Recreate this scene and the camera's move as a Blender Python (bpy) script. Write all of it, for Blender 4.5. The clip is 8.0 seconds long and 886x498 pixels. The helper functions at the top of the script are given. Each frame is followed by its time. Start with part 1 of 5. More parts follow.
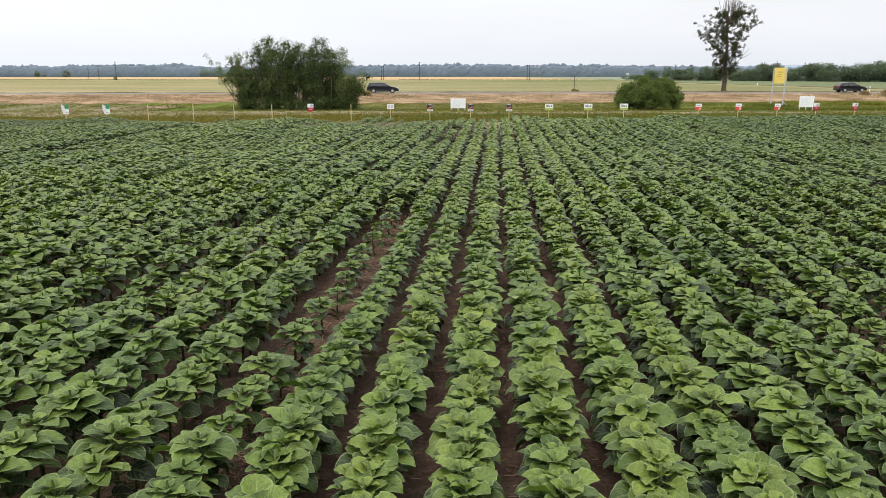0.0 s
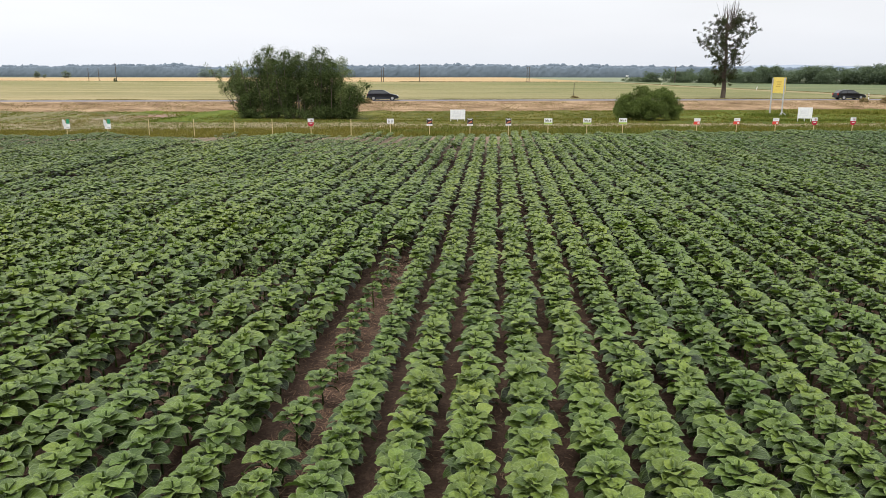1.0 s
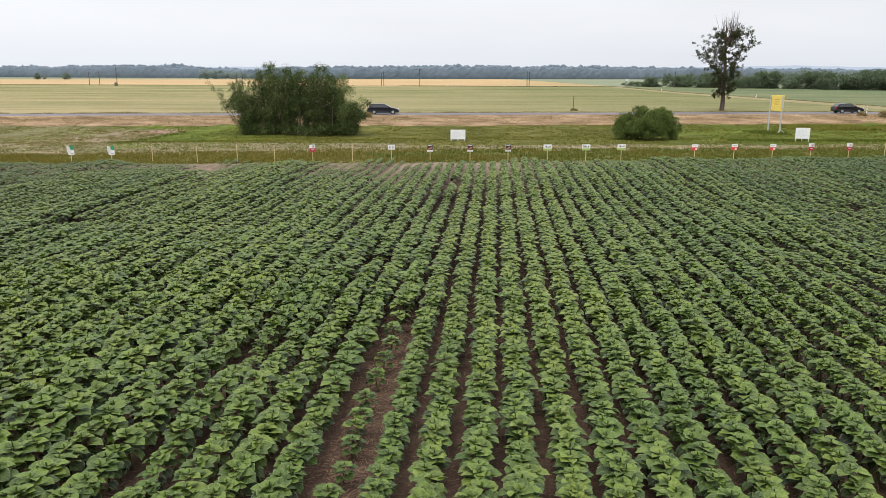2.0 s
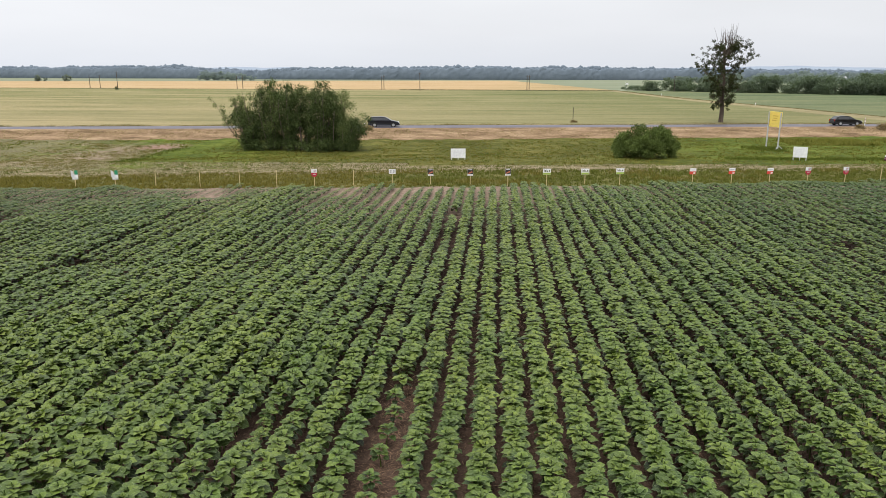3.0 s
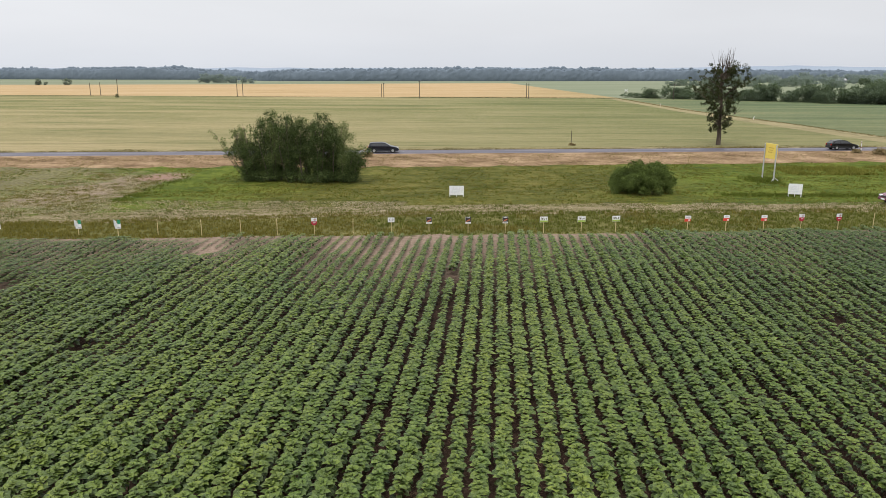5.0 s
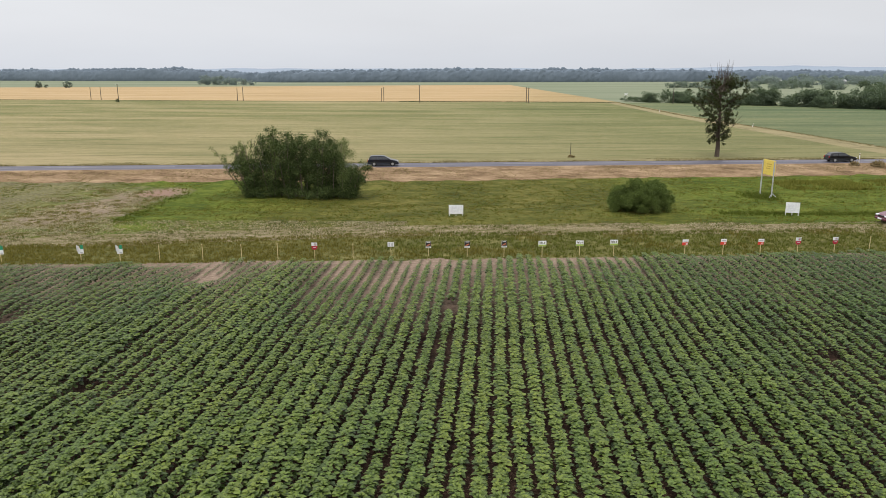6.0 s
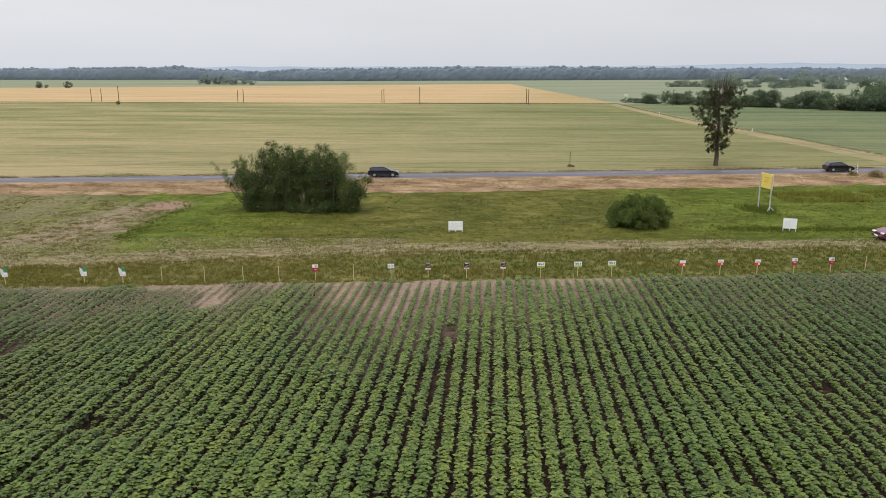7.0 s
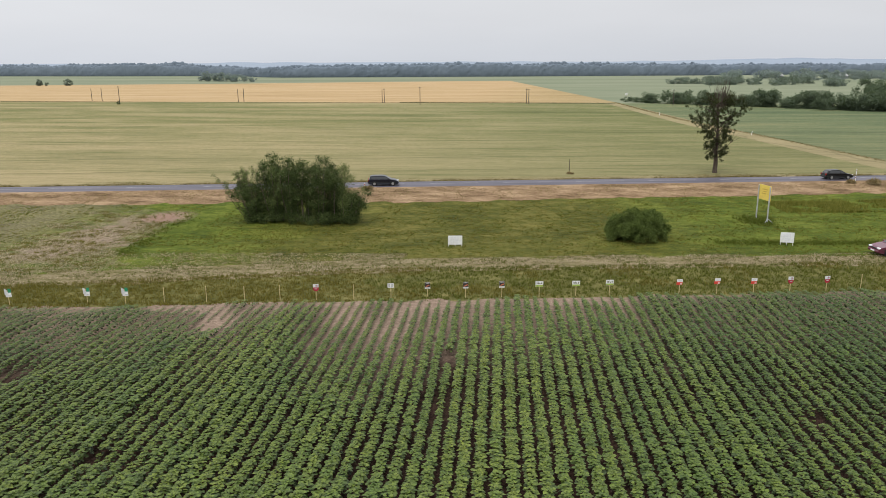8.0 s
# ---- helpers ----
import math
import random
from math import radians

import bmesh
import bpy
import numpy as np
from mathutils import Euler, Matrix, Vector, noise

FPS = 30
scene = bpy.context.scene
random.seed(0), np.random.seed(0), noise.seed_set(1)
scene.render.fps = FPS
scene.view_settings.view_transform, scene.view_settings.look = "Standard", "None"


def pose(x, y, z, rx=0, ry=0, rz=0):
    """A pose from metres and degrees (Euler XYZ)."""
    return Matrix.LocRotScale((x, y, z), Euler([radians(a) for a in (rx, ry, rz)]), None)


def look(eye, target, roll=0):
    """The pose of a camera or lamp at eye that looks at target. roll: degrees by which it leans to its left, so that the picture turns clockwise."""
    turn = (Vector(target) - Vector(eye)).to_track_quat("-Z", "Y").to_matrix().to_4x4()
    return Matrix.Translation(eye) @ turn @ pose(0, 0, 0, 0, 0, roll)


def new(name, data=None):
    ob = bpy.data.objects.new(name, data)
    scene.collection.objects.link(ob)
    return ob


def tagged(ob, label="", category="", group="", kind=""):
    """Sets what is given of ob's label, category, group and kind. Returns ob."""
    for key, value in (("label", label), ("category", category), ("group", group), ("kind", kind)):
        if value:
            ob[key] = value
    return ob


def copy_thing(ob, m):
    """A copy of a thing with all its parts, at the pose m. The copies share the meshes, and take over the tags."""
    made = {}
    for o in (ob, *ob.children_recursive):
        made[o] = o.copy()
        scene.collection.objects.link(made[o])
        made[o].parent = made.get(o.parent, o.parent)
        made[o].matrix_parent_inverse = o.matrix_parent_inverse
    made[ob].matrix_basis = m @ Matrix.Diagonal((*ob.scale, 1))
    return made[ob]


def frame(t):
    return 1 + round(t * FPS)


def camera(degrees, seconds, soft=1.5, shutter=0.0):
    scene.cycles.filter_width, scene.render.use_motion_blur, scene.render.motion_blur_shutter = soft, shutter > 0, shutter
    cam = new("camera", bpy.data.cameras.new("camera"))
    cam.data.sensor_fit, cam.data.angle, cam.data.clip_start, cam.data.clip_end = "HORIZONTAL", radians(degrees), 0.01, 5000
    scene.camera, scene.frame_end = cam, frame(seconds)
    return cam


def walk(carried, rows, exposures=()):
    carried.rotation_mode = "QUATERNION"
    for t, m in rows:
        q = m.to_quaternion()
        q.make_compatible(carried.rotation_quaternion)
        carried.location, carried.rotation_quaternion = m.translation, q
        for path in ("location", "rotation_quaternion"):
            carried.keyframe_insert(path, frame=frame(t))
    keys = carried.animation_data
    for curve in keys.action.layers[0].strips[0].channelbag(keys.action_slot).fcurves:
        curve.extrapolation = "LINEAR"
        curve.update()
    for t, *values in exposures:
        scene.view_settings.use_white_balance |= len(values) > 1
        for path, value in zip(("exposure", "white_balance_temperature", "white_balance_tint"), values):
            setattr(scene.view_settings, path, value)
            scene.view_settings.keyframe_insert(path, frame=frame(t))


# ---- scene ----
cam = camera(62.19, 8.0, soft=0.6)
# seconds, eye x, y, z, yaw, pitch, roll
ROWS = [
    (0.0, 0.000, -0.000, 3.215, 4.82, -13.63, 0.00),
    (0.5, 0.009, 0.013, 3.405, 4.82, -13.66, -0.01),
    (1.0, 0.019, 0.033, 4.170, 4.81, -13.66, 0.03),
    (1.5, 0.013, 0.015, 4.967, 4.81, -13.66, 0.04),
    (2.0, 0.004, -0.055, 5.849, 4.81, -13.65, 0.07),
    (3.5, -0.023, -0.145, 8.269, 4.81, -13.66, 0.07),
    (4.0, 0.018, -0.091, 9.120, 4.80, -13.68, 0.06),
    (4.5, 0.064, -0.043, 9.899, 4.81, -13.69, 0.03),
    (6.0, 0.168, -0.012, 12.373, 4.85, -13.67, -0.08),
    (6.5, 0.214, -0.047, 13.175, 4.87, -13.75, -0.14),
    (7.0, 0.251, -0.084, 14.061, 4.90, -13.85, -0.19),
    (7.5, 0.314, -0.116, 14.903, 4.94, -13.98, -0.24),
    (8.0, 0.351, -0.141, 15.780, 4.95, -14.20, -0.27),
]
walk(cam, [(t, pose(x, y, z, 90 + p, 0, yaw) @ pose(0, 0, 0, 0, 0, r)) for t, x, y, z, yaw, p, r in ROWS],
     ((0.0, 0.19), (2.0, 0.1), (4.5, -0.07), (8.0, -0.22)))

# ---- overcast daylight ----
world = bpy.data.worlds.new("overcast_sky")
scene.world = world
world.use_nodes = True
wn, wl = world.node_tree.nodes, world.node_tree.links
wn.clear()
w_out = wn.new("ShaderNodeOutputWorld")
w_bg = wn.new("ShaderNodeBackground")
w_sky = wn.new("ShaderNodeTexSky")
w_sky.sky_type, w_sky.sun_disc = "NISHITA", False
w_sky.sun_elevation, w_sky.sun_rotation, w_sky.dust_density = radians(69), radians(212), 4.0
w_co = wn.new("ShaderNodeTexCoord")
w_sep = wn.new("ShaderNodeSeparateXYZ")
w_ramp = wn.new("ShaderNodeValToRGB")
w_noise = wn.new("ShaderNodeTexNoise")
w_map = wn.new("ShaderNodeMapping")
w_mix, w_cl = wn.new("ShaderNodeMixRGB"), wn.new("ShaderNodeMixRGB")
wl.new(w_co.outputs["Generated"], w_sep.inputs[0])
wl.new(w_sep.outputs["Z"], w_ramp.inputs[0])
# cloud deck: pale at the horizon, brighter overhead
e = w_ramp.color_ramp.elements
e[0].position, e[0].color = 0.0, (0.785, 0.82, 0.885, 1)
e[1].position, e[1].color = 1.0, (2.6, 2.62, 2.7, 1)
for at, c in ((0.05, (0.867, 0.885, 0.928, 1)), (0.13, (0.912, 0.925, 0.95, 1)), (0.4, (1.45, 1.46, 1.5, 1))):
    n = e.new(at)
    n.color = c
w_map.inputs["Scale"].default_value = (2.0, 2.0, 9.0)
w_noise.inputs["Scale"].default_value, w_noise.inputs["Detail"].default_value = 1.6, 5.0
wl.new(w_co.outputs["Generated"], w_map.inputs[0])
wl.new(w_map.outputs[0], w_noise.inputs["Vector"])
w_cr = wn.new("ShaderNodeMapRange")
w_cr.inputs[3].default_value, w_cr.inputs[4].default_value = 0.93, 1.06
wl.new(w_noise.outputs["Fac"], w_cr.inputs[0])
w_cl.blend_type, w_cl.inputs[0].default_value = "MULTIPLY", 1.0
wl.new(w_ramp.outputs[0], w_cl.inputs[1])
wl.new(w_cr.outputs[0], w_cl.inputs[2])
w_dim = wn.new("ShaderNodeMixRGB")
w_dim.blend_type, w_dim.inputs[0].default_value, w_dim.inputs[2].default_value = "MULTIPLY", 1.0, (0.1, 0.1, 0.1, 1)
wl.new(w_sky.outputs[0], w_dim.inputs[1])
w_mix.inputs[0].default_value = 0.93
wl.new(w_dim.outputs[0], w_mix.inputs[1])
wl.new(w_cl.outputs[0], w_mix.inputs[2])
# the deck is thinner to the west
w_side, w_tone = wn.new("ShaderNodeMapRange"), wn.new("ShaderNodeMixRGB")
w_side.inputs[1].default_value, w_side.inputs[2].default_value = -0.8, 0.8
w_side.inputs[3].default_value, w_side.inputs[4].default_value = 1.07, 0.93
w_tone.blend_type, w_tone.inputs[0].default_value = "MULTIPLY", 1.0
wl.new(w_sep.outputs["X"], w_side.inputs[0])
wl.new(w_mix.outputs[0], w_tone.inputs[1])
wl.new(w_side.outputs[0], w_tone.inputs[2])
wl.new(w_tone.outputs[0], w_bg.inputs[0])
w_bg.inputs[1].default_value = 1.0
wl.new(w_bg.outputs[0], w_out.inputs[0])

sun = new("sun", bpy.data.lights.new("sun", "SUN"))
sun.data.energy, sun.data.angle, sun.data.color = 1.5, radians(30), (1.0, 0.96, 0.9)
sun.matrix_world = look((-20, -32, 100), (0, 0, 0))


# ---- materials ----
def material(name, base, rough=0.8, spec=0.3, metal=0.0):
    m = bpy.data.materials.new(name)
    m.use_nodes = True
    b = m.node_tree.nodes["Principled BSDF"]
    b.inputs["Base Color"].default_value = (*base, 1)
    b.inputs["Roughness"].default_value, b.inputs["Metallic"].default_value = rough, metal
    b.inputs["Specular IOR Level"].default_value = spec
    return m, m.node_tree.nodes, m.node_tree.links, b


def coords(nt, links, scale=(1, 1, 1), turn=0.0):
    co, mp = nt.new("ShaderNodeTexCoord"), nt.new("ShaderNodeMapping")
    mp.inputs["Scale"].default_value = scale
    mp.inputs["Rotation"].default_value = (0, 0, radians(turn))
    links.new(co.outputs["Object"], mp.inputs[0])
    return mp.outputs[0]


def noise_tex(nt, links, vec, scale, detail=5.0, rough=0.6):
    n = nt.new("ShaderNodeTexNoise")
    n.inputs["Scale"].default_value, n.inputs["Detail"].default_value, n.inputs["Roughness"].default_value = scale, detail, rough
    links.new(vec, n.inputs["Vector"])
    return n.outputs["Fac"]


def ramp(nt, links, fac, stops):
    r = nt.new("ShaderNodeValToRGB")
    links.new(fac, r.inputs[0])
    el = r.color_ramp.elements
    el[0].position, el[0].color = stops[0][0], (*stops[0][1], 1)
    el[1].position, el[1].color = stops[-1][0], (*stops[-1][1], 1)
    for p, c in stops[1:-1]:
        el.new(p).color = (*c, 1)
    return r.outputs[0]


def mix(nt, links, fac, a, b, blend="MIX"):
    m = nt.new("ShaderNodeMixRGB")
    m.blend_type = blend
    for sock, v in zip(m.inputs, (fac, a, b)):
        if isinstance(v, (int, float)):
            sock.default_value = v
        elif isinstance(v, tuple):
            sock.default_value = (*v, 1)
        else:
            links.new(v, sock)
    return m.outputs[0]


def maths(nt, links, op, a, b=0.0, c=0.0, clamp=False):
    m = nt.new("ShaderNodeMath")
    m.operation, m.use_clamp = op, clamp
    for sock, v in zip(m.inputs, (a, b, c)):
        if isinstance(v, (int, float)):
            sock.default_value = v
        else:
            links.new(v, sock)
    return m.outputs[0]


def bump(nt, links, b, height, strength, distance):
    n = nt.new("ShaderNodeBump")
    n.inputs["Strength"].default_value, n.inputs["Distance"].default_value = strength, distance
    links.new(height, n.inputs["Height"])
    links.new(n.outputs[0], b.inputs["Normal"])


def mottled(name, dark, light, scale, fine, rough=0.85, spec=0.2, relief=0.3, depth=0.02, stretch=(1, 1, 1), turn=0.0, third=None):
    """A surface that varies at two scales between two or three colours."""
    m, nt, links, b = material(name, dark, rough, spec)
    v = coords(nt, links, stretch, turn)
    big, small = noise_tex(nt, links, v, scale, 4), noise_tex(nt, links, v, fine, 6, 0.7)
    f = maths(nt, links, "ADD", maths(nt, links, "MULTIPLY", big, 0.55), maths(nt, links, "MULTIPLY", small, 0.45))
    stops = [(0.36, dark), (0.62, light)] if third is None else [(0.36, dark), (0.5, third), (0.63, light)]
    links.new(ramp(nt, links, f, stops), b.inputs["Base Color"])
    bump(nt, links, b, small, relief, depth)
    return m


def painted(name, base, rough=0.45, spec=0.4, grime=0.25):
    """Painted board or metal with faint dirt."""
    m, nt, links, b = material(name, base, rough, spec)
    v = coords(nt, links)
    f = noise_tex(nt, links, v, 5.0, 6, 0.7)
    dirty = tuple(c * (1 - grime) + 0.12 * grime for c in base)
    links.new(ramp(nt, links, f, [(0.42, base), (0.75, dirty)]), b.inputs["Base Color"])
    return m


def leafy(name, dark, light, rough=0.5, glow=0.25):
    """Small leaves, each its own shade."""
    m, nt, links, b = material(name, light, rough, 0.06)
    g, oi = nt.new("ShaderNodeNewGeometry"), nt.new("ShaderNodeObjectInfo")
    r = maths(nt, links, "FRACT", maths(nt, links, "ADD", g.outputs["Random Per Island"], oi.outputs["Random"]))
    f = maths(nt, links, "ADD", maths(nt, links, "MULTIPLY", r, 0.6), maths(nt, links, "MULTIPLY", noise_tex(nt, links, coords(nt, links), 0.9, 3), 0.7))
    col = ramp(nt, links, f, [(0.25, dark), (1.0, light)])
    links.new(col, b.inputs["Base Color"])
    let_through(nt, links, b, col, glow)
    return m


def let_through(nt, links, b, col, glow):
    tr, mx = nt.new("ShaderNodeBsdfTranslucent"), nt.new("ShaderNodeMixShader")
    links.new(mix(nt, links, 1.0, col, (1.1, 1.25, 0.6), "MULTIPLY"), tr.inputs[0])
    mx.inputs[0].default_value = glow
    links.new(b.outputs[0], mx.inputs[1])
    links.new(tr.outputs[0], mx.inputs[2])
    links.new(mx.outputs[0], nt["Material Output"].inputs[0])


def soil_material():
    """Field soil, crumbly, moist and darkened for the shade among the crop rows, dry and pale on the headland."""
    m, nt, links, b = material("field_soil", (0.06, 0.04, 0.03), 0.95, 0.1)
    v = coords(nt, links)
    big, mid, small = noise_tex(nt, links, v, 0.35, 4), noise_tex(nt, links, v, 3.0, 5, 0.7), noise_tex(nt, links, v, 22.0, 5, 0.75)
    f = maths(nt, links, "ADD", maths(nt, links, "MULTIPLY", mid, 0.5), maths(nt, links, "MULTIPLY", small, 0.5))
    # shade between the crop rows is put into this moist tone
    moist_shaded = ramp(nt, links, f, [(0.38, (0.0085, 0.005, 0.0034)), (0.5, (0.026, 0.0148, 0.0098)), (0.63, (0.07, 0.042, 0.029))])
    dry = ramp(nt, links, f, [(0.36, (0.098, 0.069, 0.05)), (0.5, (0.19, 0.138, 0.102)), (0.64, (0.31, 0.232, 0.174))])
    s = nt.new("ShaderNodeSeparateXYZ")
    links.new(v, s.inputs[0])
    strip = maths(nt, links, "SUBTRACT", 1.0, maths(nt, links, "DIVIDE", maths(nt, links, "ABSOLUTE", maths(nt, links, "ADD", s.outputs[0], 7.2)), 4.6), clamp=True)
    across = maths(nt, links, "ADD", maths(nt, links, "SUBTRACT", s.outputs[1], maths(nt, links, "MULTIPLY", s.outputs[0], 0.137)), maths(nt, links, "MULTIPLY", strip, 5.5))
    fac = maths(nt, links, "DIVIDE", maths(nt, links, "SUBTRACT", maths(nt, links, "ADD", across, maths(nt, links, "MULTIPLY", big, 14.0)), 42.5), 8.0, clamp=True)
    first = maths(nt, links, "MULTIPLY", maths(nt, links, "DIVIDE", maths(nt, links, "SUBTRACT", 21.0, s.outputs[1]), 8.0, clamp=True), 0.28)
    moist_shaded = mix(nt, links, first, moist_shaded, mix(nt, links, 0.35, dry, (0.16, 0.085, 0.058)))
    links.new(mix(nt, links, fac, moist_shaded, dry), b.inputs["Base Color"])
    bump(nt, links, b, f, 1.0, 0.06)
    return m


def crop_leaf():
    """Broad sunflower leaves: young top ones pale, low old ones darkened further as canopy shade, finely veined and
    quilted, with a silky sheen.
    """
    m, nt, links, b = material("sunflower_leaf", (0.1, 0.15, 0.05), 0.44, 0.27)
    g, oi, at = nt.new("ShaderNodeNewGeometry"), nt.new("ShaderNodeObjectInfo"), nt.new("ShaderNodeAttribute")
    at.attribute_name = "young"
    r = maths(nt, links, "FRACT", maths(nt, links, "ADD", g.outputs["Random Per Island"], oi.outputs["Random"]))
    v = g.outputs["Position"]

    def stretched(scale):
        mp = nt.new("ShaderNodeMapping")
        mp.inputs["Scale"].default_value = scale
        links.new(v, mp.inputs[0])
        return mp.outputs[0]

    # besides leaf age, this tone carries painted shade under the canopy
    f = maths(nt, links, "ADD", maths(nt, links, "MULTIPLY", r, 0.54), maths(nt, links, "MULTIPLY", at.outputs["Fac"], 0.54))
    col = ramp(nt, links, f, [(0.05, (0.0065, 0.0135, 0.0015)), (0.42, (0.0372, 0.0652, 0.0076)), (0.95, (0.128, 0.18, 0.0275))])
    # single rows and stretches of a row differ a little; the plots carry different varieties
    wide = noise_tex(nt, links, stretched((0.22, 0.035, 1)), 1.0, 3)
    col = mix(nt, links, 1.0, col, ramp(nt, links, wide, [(0.33, (0.72, 0.8, 0.74)), (0.66, (1.24, 1.14, 1.08))]), "MULTIPLY")
    spots = noise_tex(nt, links, stretched((1.5, 0.8, 1)), 1.0, 3)
    col = mix(nt, links, 1.0, col, ramp(nt, links, spots, [(0.3, (0.8, 0.9, 0.95)), (0.7, (1.2, 1.1, 1.02))]), "MULTIPLY")
    px = nt.new("ShaderNodeSeparateXYZ")
    links.new(v, px.inputs[0])
    plot = maths(nt, links, "DIVIDE", maths(nt, links, "ADD", px.outputs[0], 36.0), 72.0, clamp=True)
    col = mix(nt, links, 1.0, col, ramp(nt, links, plot, [(0.0, (0.77, 0.77, 0.73)), (0.2, (0.84, 0.84, 0.79)), (0.36, (1.02, 1.0, 0.98)), (0.52, (1.02, 1.02, 1.06)), (0.62, (0.95, 0.97, 0.9)), (0.74, (0.8, 0.86, 0.7)), (1.0, (0.76, 0.82, 0.66))]), "MULTIPLY")
    uv, s = nt.new("ShaderNodeUVMap"), nt.new("ShaderNodeSeparateXYZ")
    links.new(uv.outputs[0], s.inputs[0])
    side = maths(nt, links, "ABSOLUTE", maths(nt, links, "SUBTRACT", s.outputs[1], 0.5))
    rib = maths(nt, links, "SUBTRACT", 1.0, maths(nt, links, "MULTIPLY", side, 16.0), clamp=True)
    ph = maths(nt, links, "FRACT", maths(nt, links, "MULTIPLY", maths(nt, links, "SUBTRACT", s.outputs[0], maths(nt, links, "MULTIPLY", side, 0.9)), 5.0))
    fine = maths(nt, links, "SUBTRACT", 1.0, maths(nt, links, "MULTIPLY", maths(nt, links, "ABSOLUTE", maths(nt, links, "SUBTRACT", ph, 0.5)), 6.0), clamp=True)
    lines = maths(nt, links, "MAXIMUM", rib, maths(nt, links, "MULTIPLY", fine, 0.6))
    col = mix(nt, links, maths(nt, links, "MULTIPLY", lines, 0.3), col, (0.2, 0.27, 0.11))
    crinkle = noise_tex(nt, links, v, 30.0, 4, 0.7)
    col = mix(nt, links, 1.0, col, ramp(nt, links, crinkle, [(0.36, (0.74, 0.76, 0.74)), (0.64, (1.22, 1.2, 1.22))]), "MULTIPLY")
    rim = maths(nt, links, "MULTIPLY", maths(nt, links, "SUBTRACT", side, 0.42), 12.0, clamp=True)
    col = mix(nt, links, maths(nt, links, "MULTIPLY", rim, 0.5), col, (0.28, 0.35, 0.17))
    bump(nt, links, b, maths(nt, links, "SUBTRACT", maths(nt, links, "MULTIPLY", crinkle, 1.2), lines), 0.6, 0.009)
    links.new(col, b.inputs["Base Color"])
    # fine hairs
    b.inputs["Sheen Weight"].default_value, b.inputs["Sheen Roughness"].default_value = 0.03, 0.4
    b.inputs["Sheen Tint"].default_value = (0.8, 1.0, 0.7, 1)
    let_through(nt, links, b, col, 0.2)
    return m


M_CROP = crop_leaf()
M_STEM = mottled("sunflower_stem", (0.10, 0.15, 0.05), (0.2, 0.24, 0.1), 3, 40)
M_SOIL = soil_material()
M_VERGE = mottled("mown_verge", (0.085, 0.055, 0.027), (0.36, 0.26, 0.16), 0.5, 3.2, 0.95, 0.1, 1.0, 0.2, (0.45, 1.8, 1), -8, third=(0.225, 0.15, 0.088))
M_ROAD = mottled("asphalt", (0.022, 0.02, 0.029), (0.098, 0.09, 0.112), 0.8, 4.0, 0.6, 0.35, 0.2, 0.01, (0.05, 1.9, 1), -8.25)
M_WORNPAINT = mottled("worn_road_paint", (0.10, 0.097, 0.11), (0.34, 0.33, 0.34), 0.9, 6.0, 0.7, 0.3, 0.1, 0.002)
M_DITCH = mottled("rank_grass_bank", (0.03, 0.042, 0.015), (0.12, 0.115, 0.045), 0.4, 3.0, 0.95, 0.1, 0.8, 0.3)


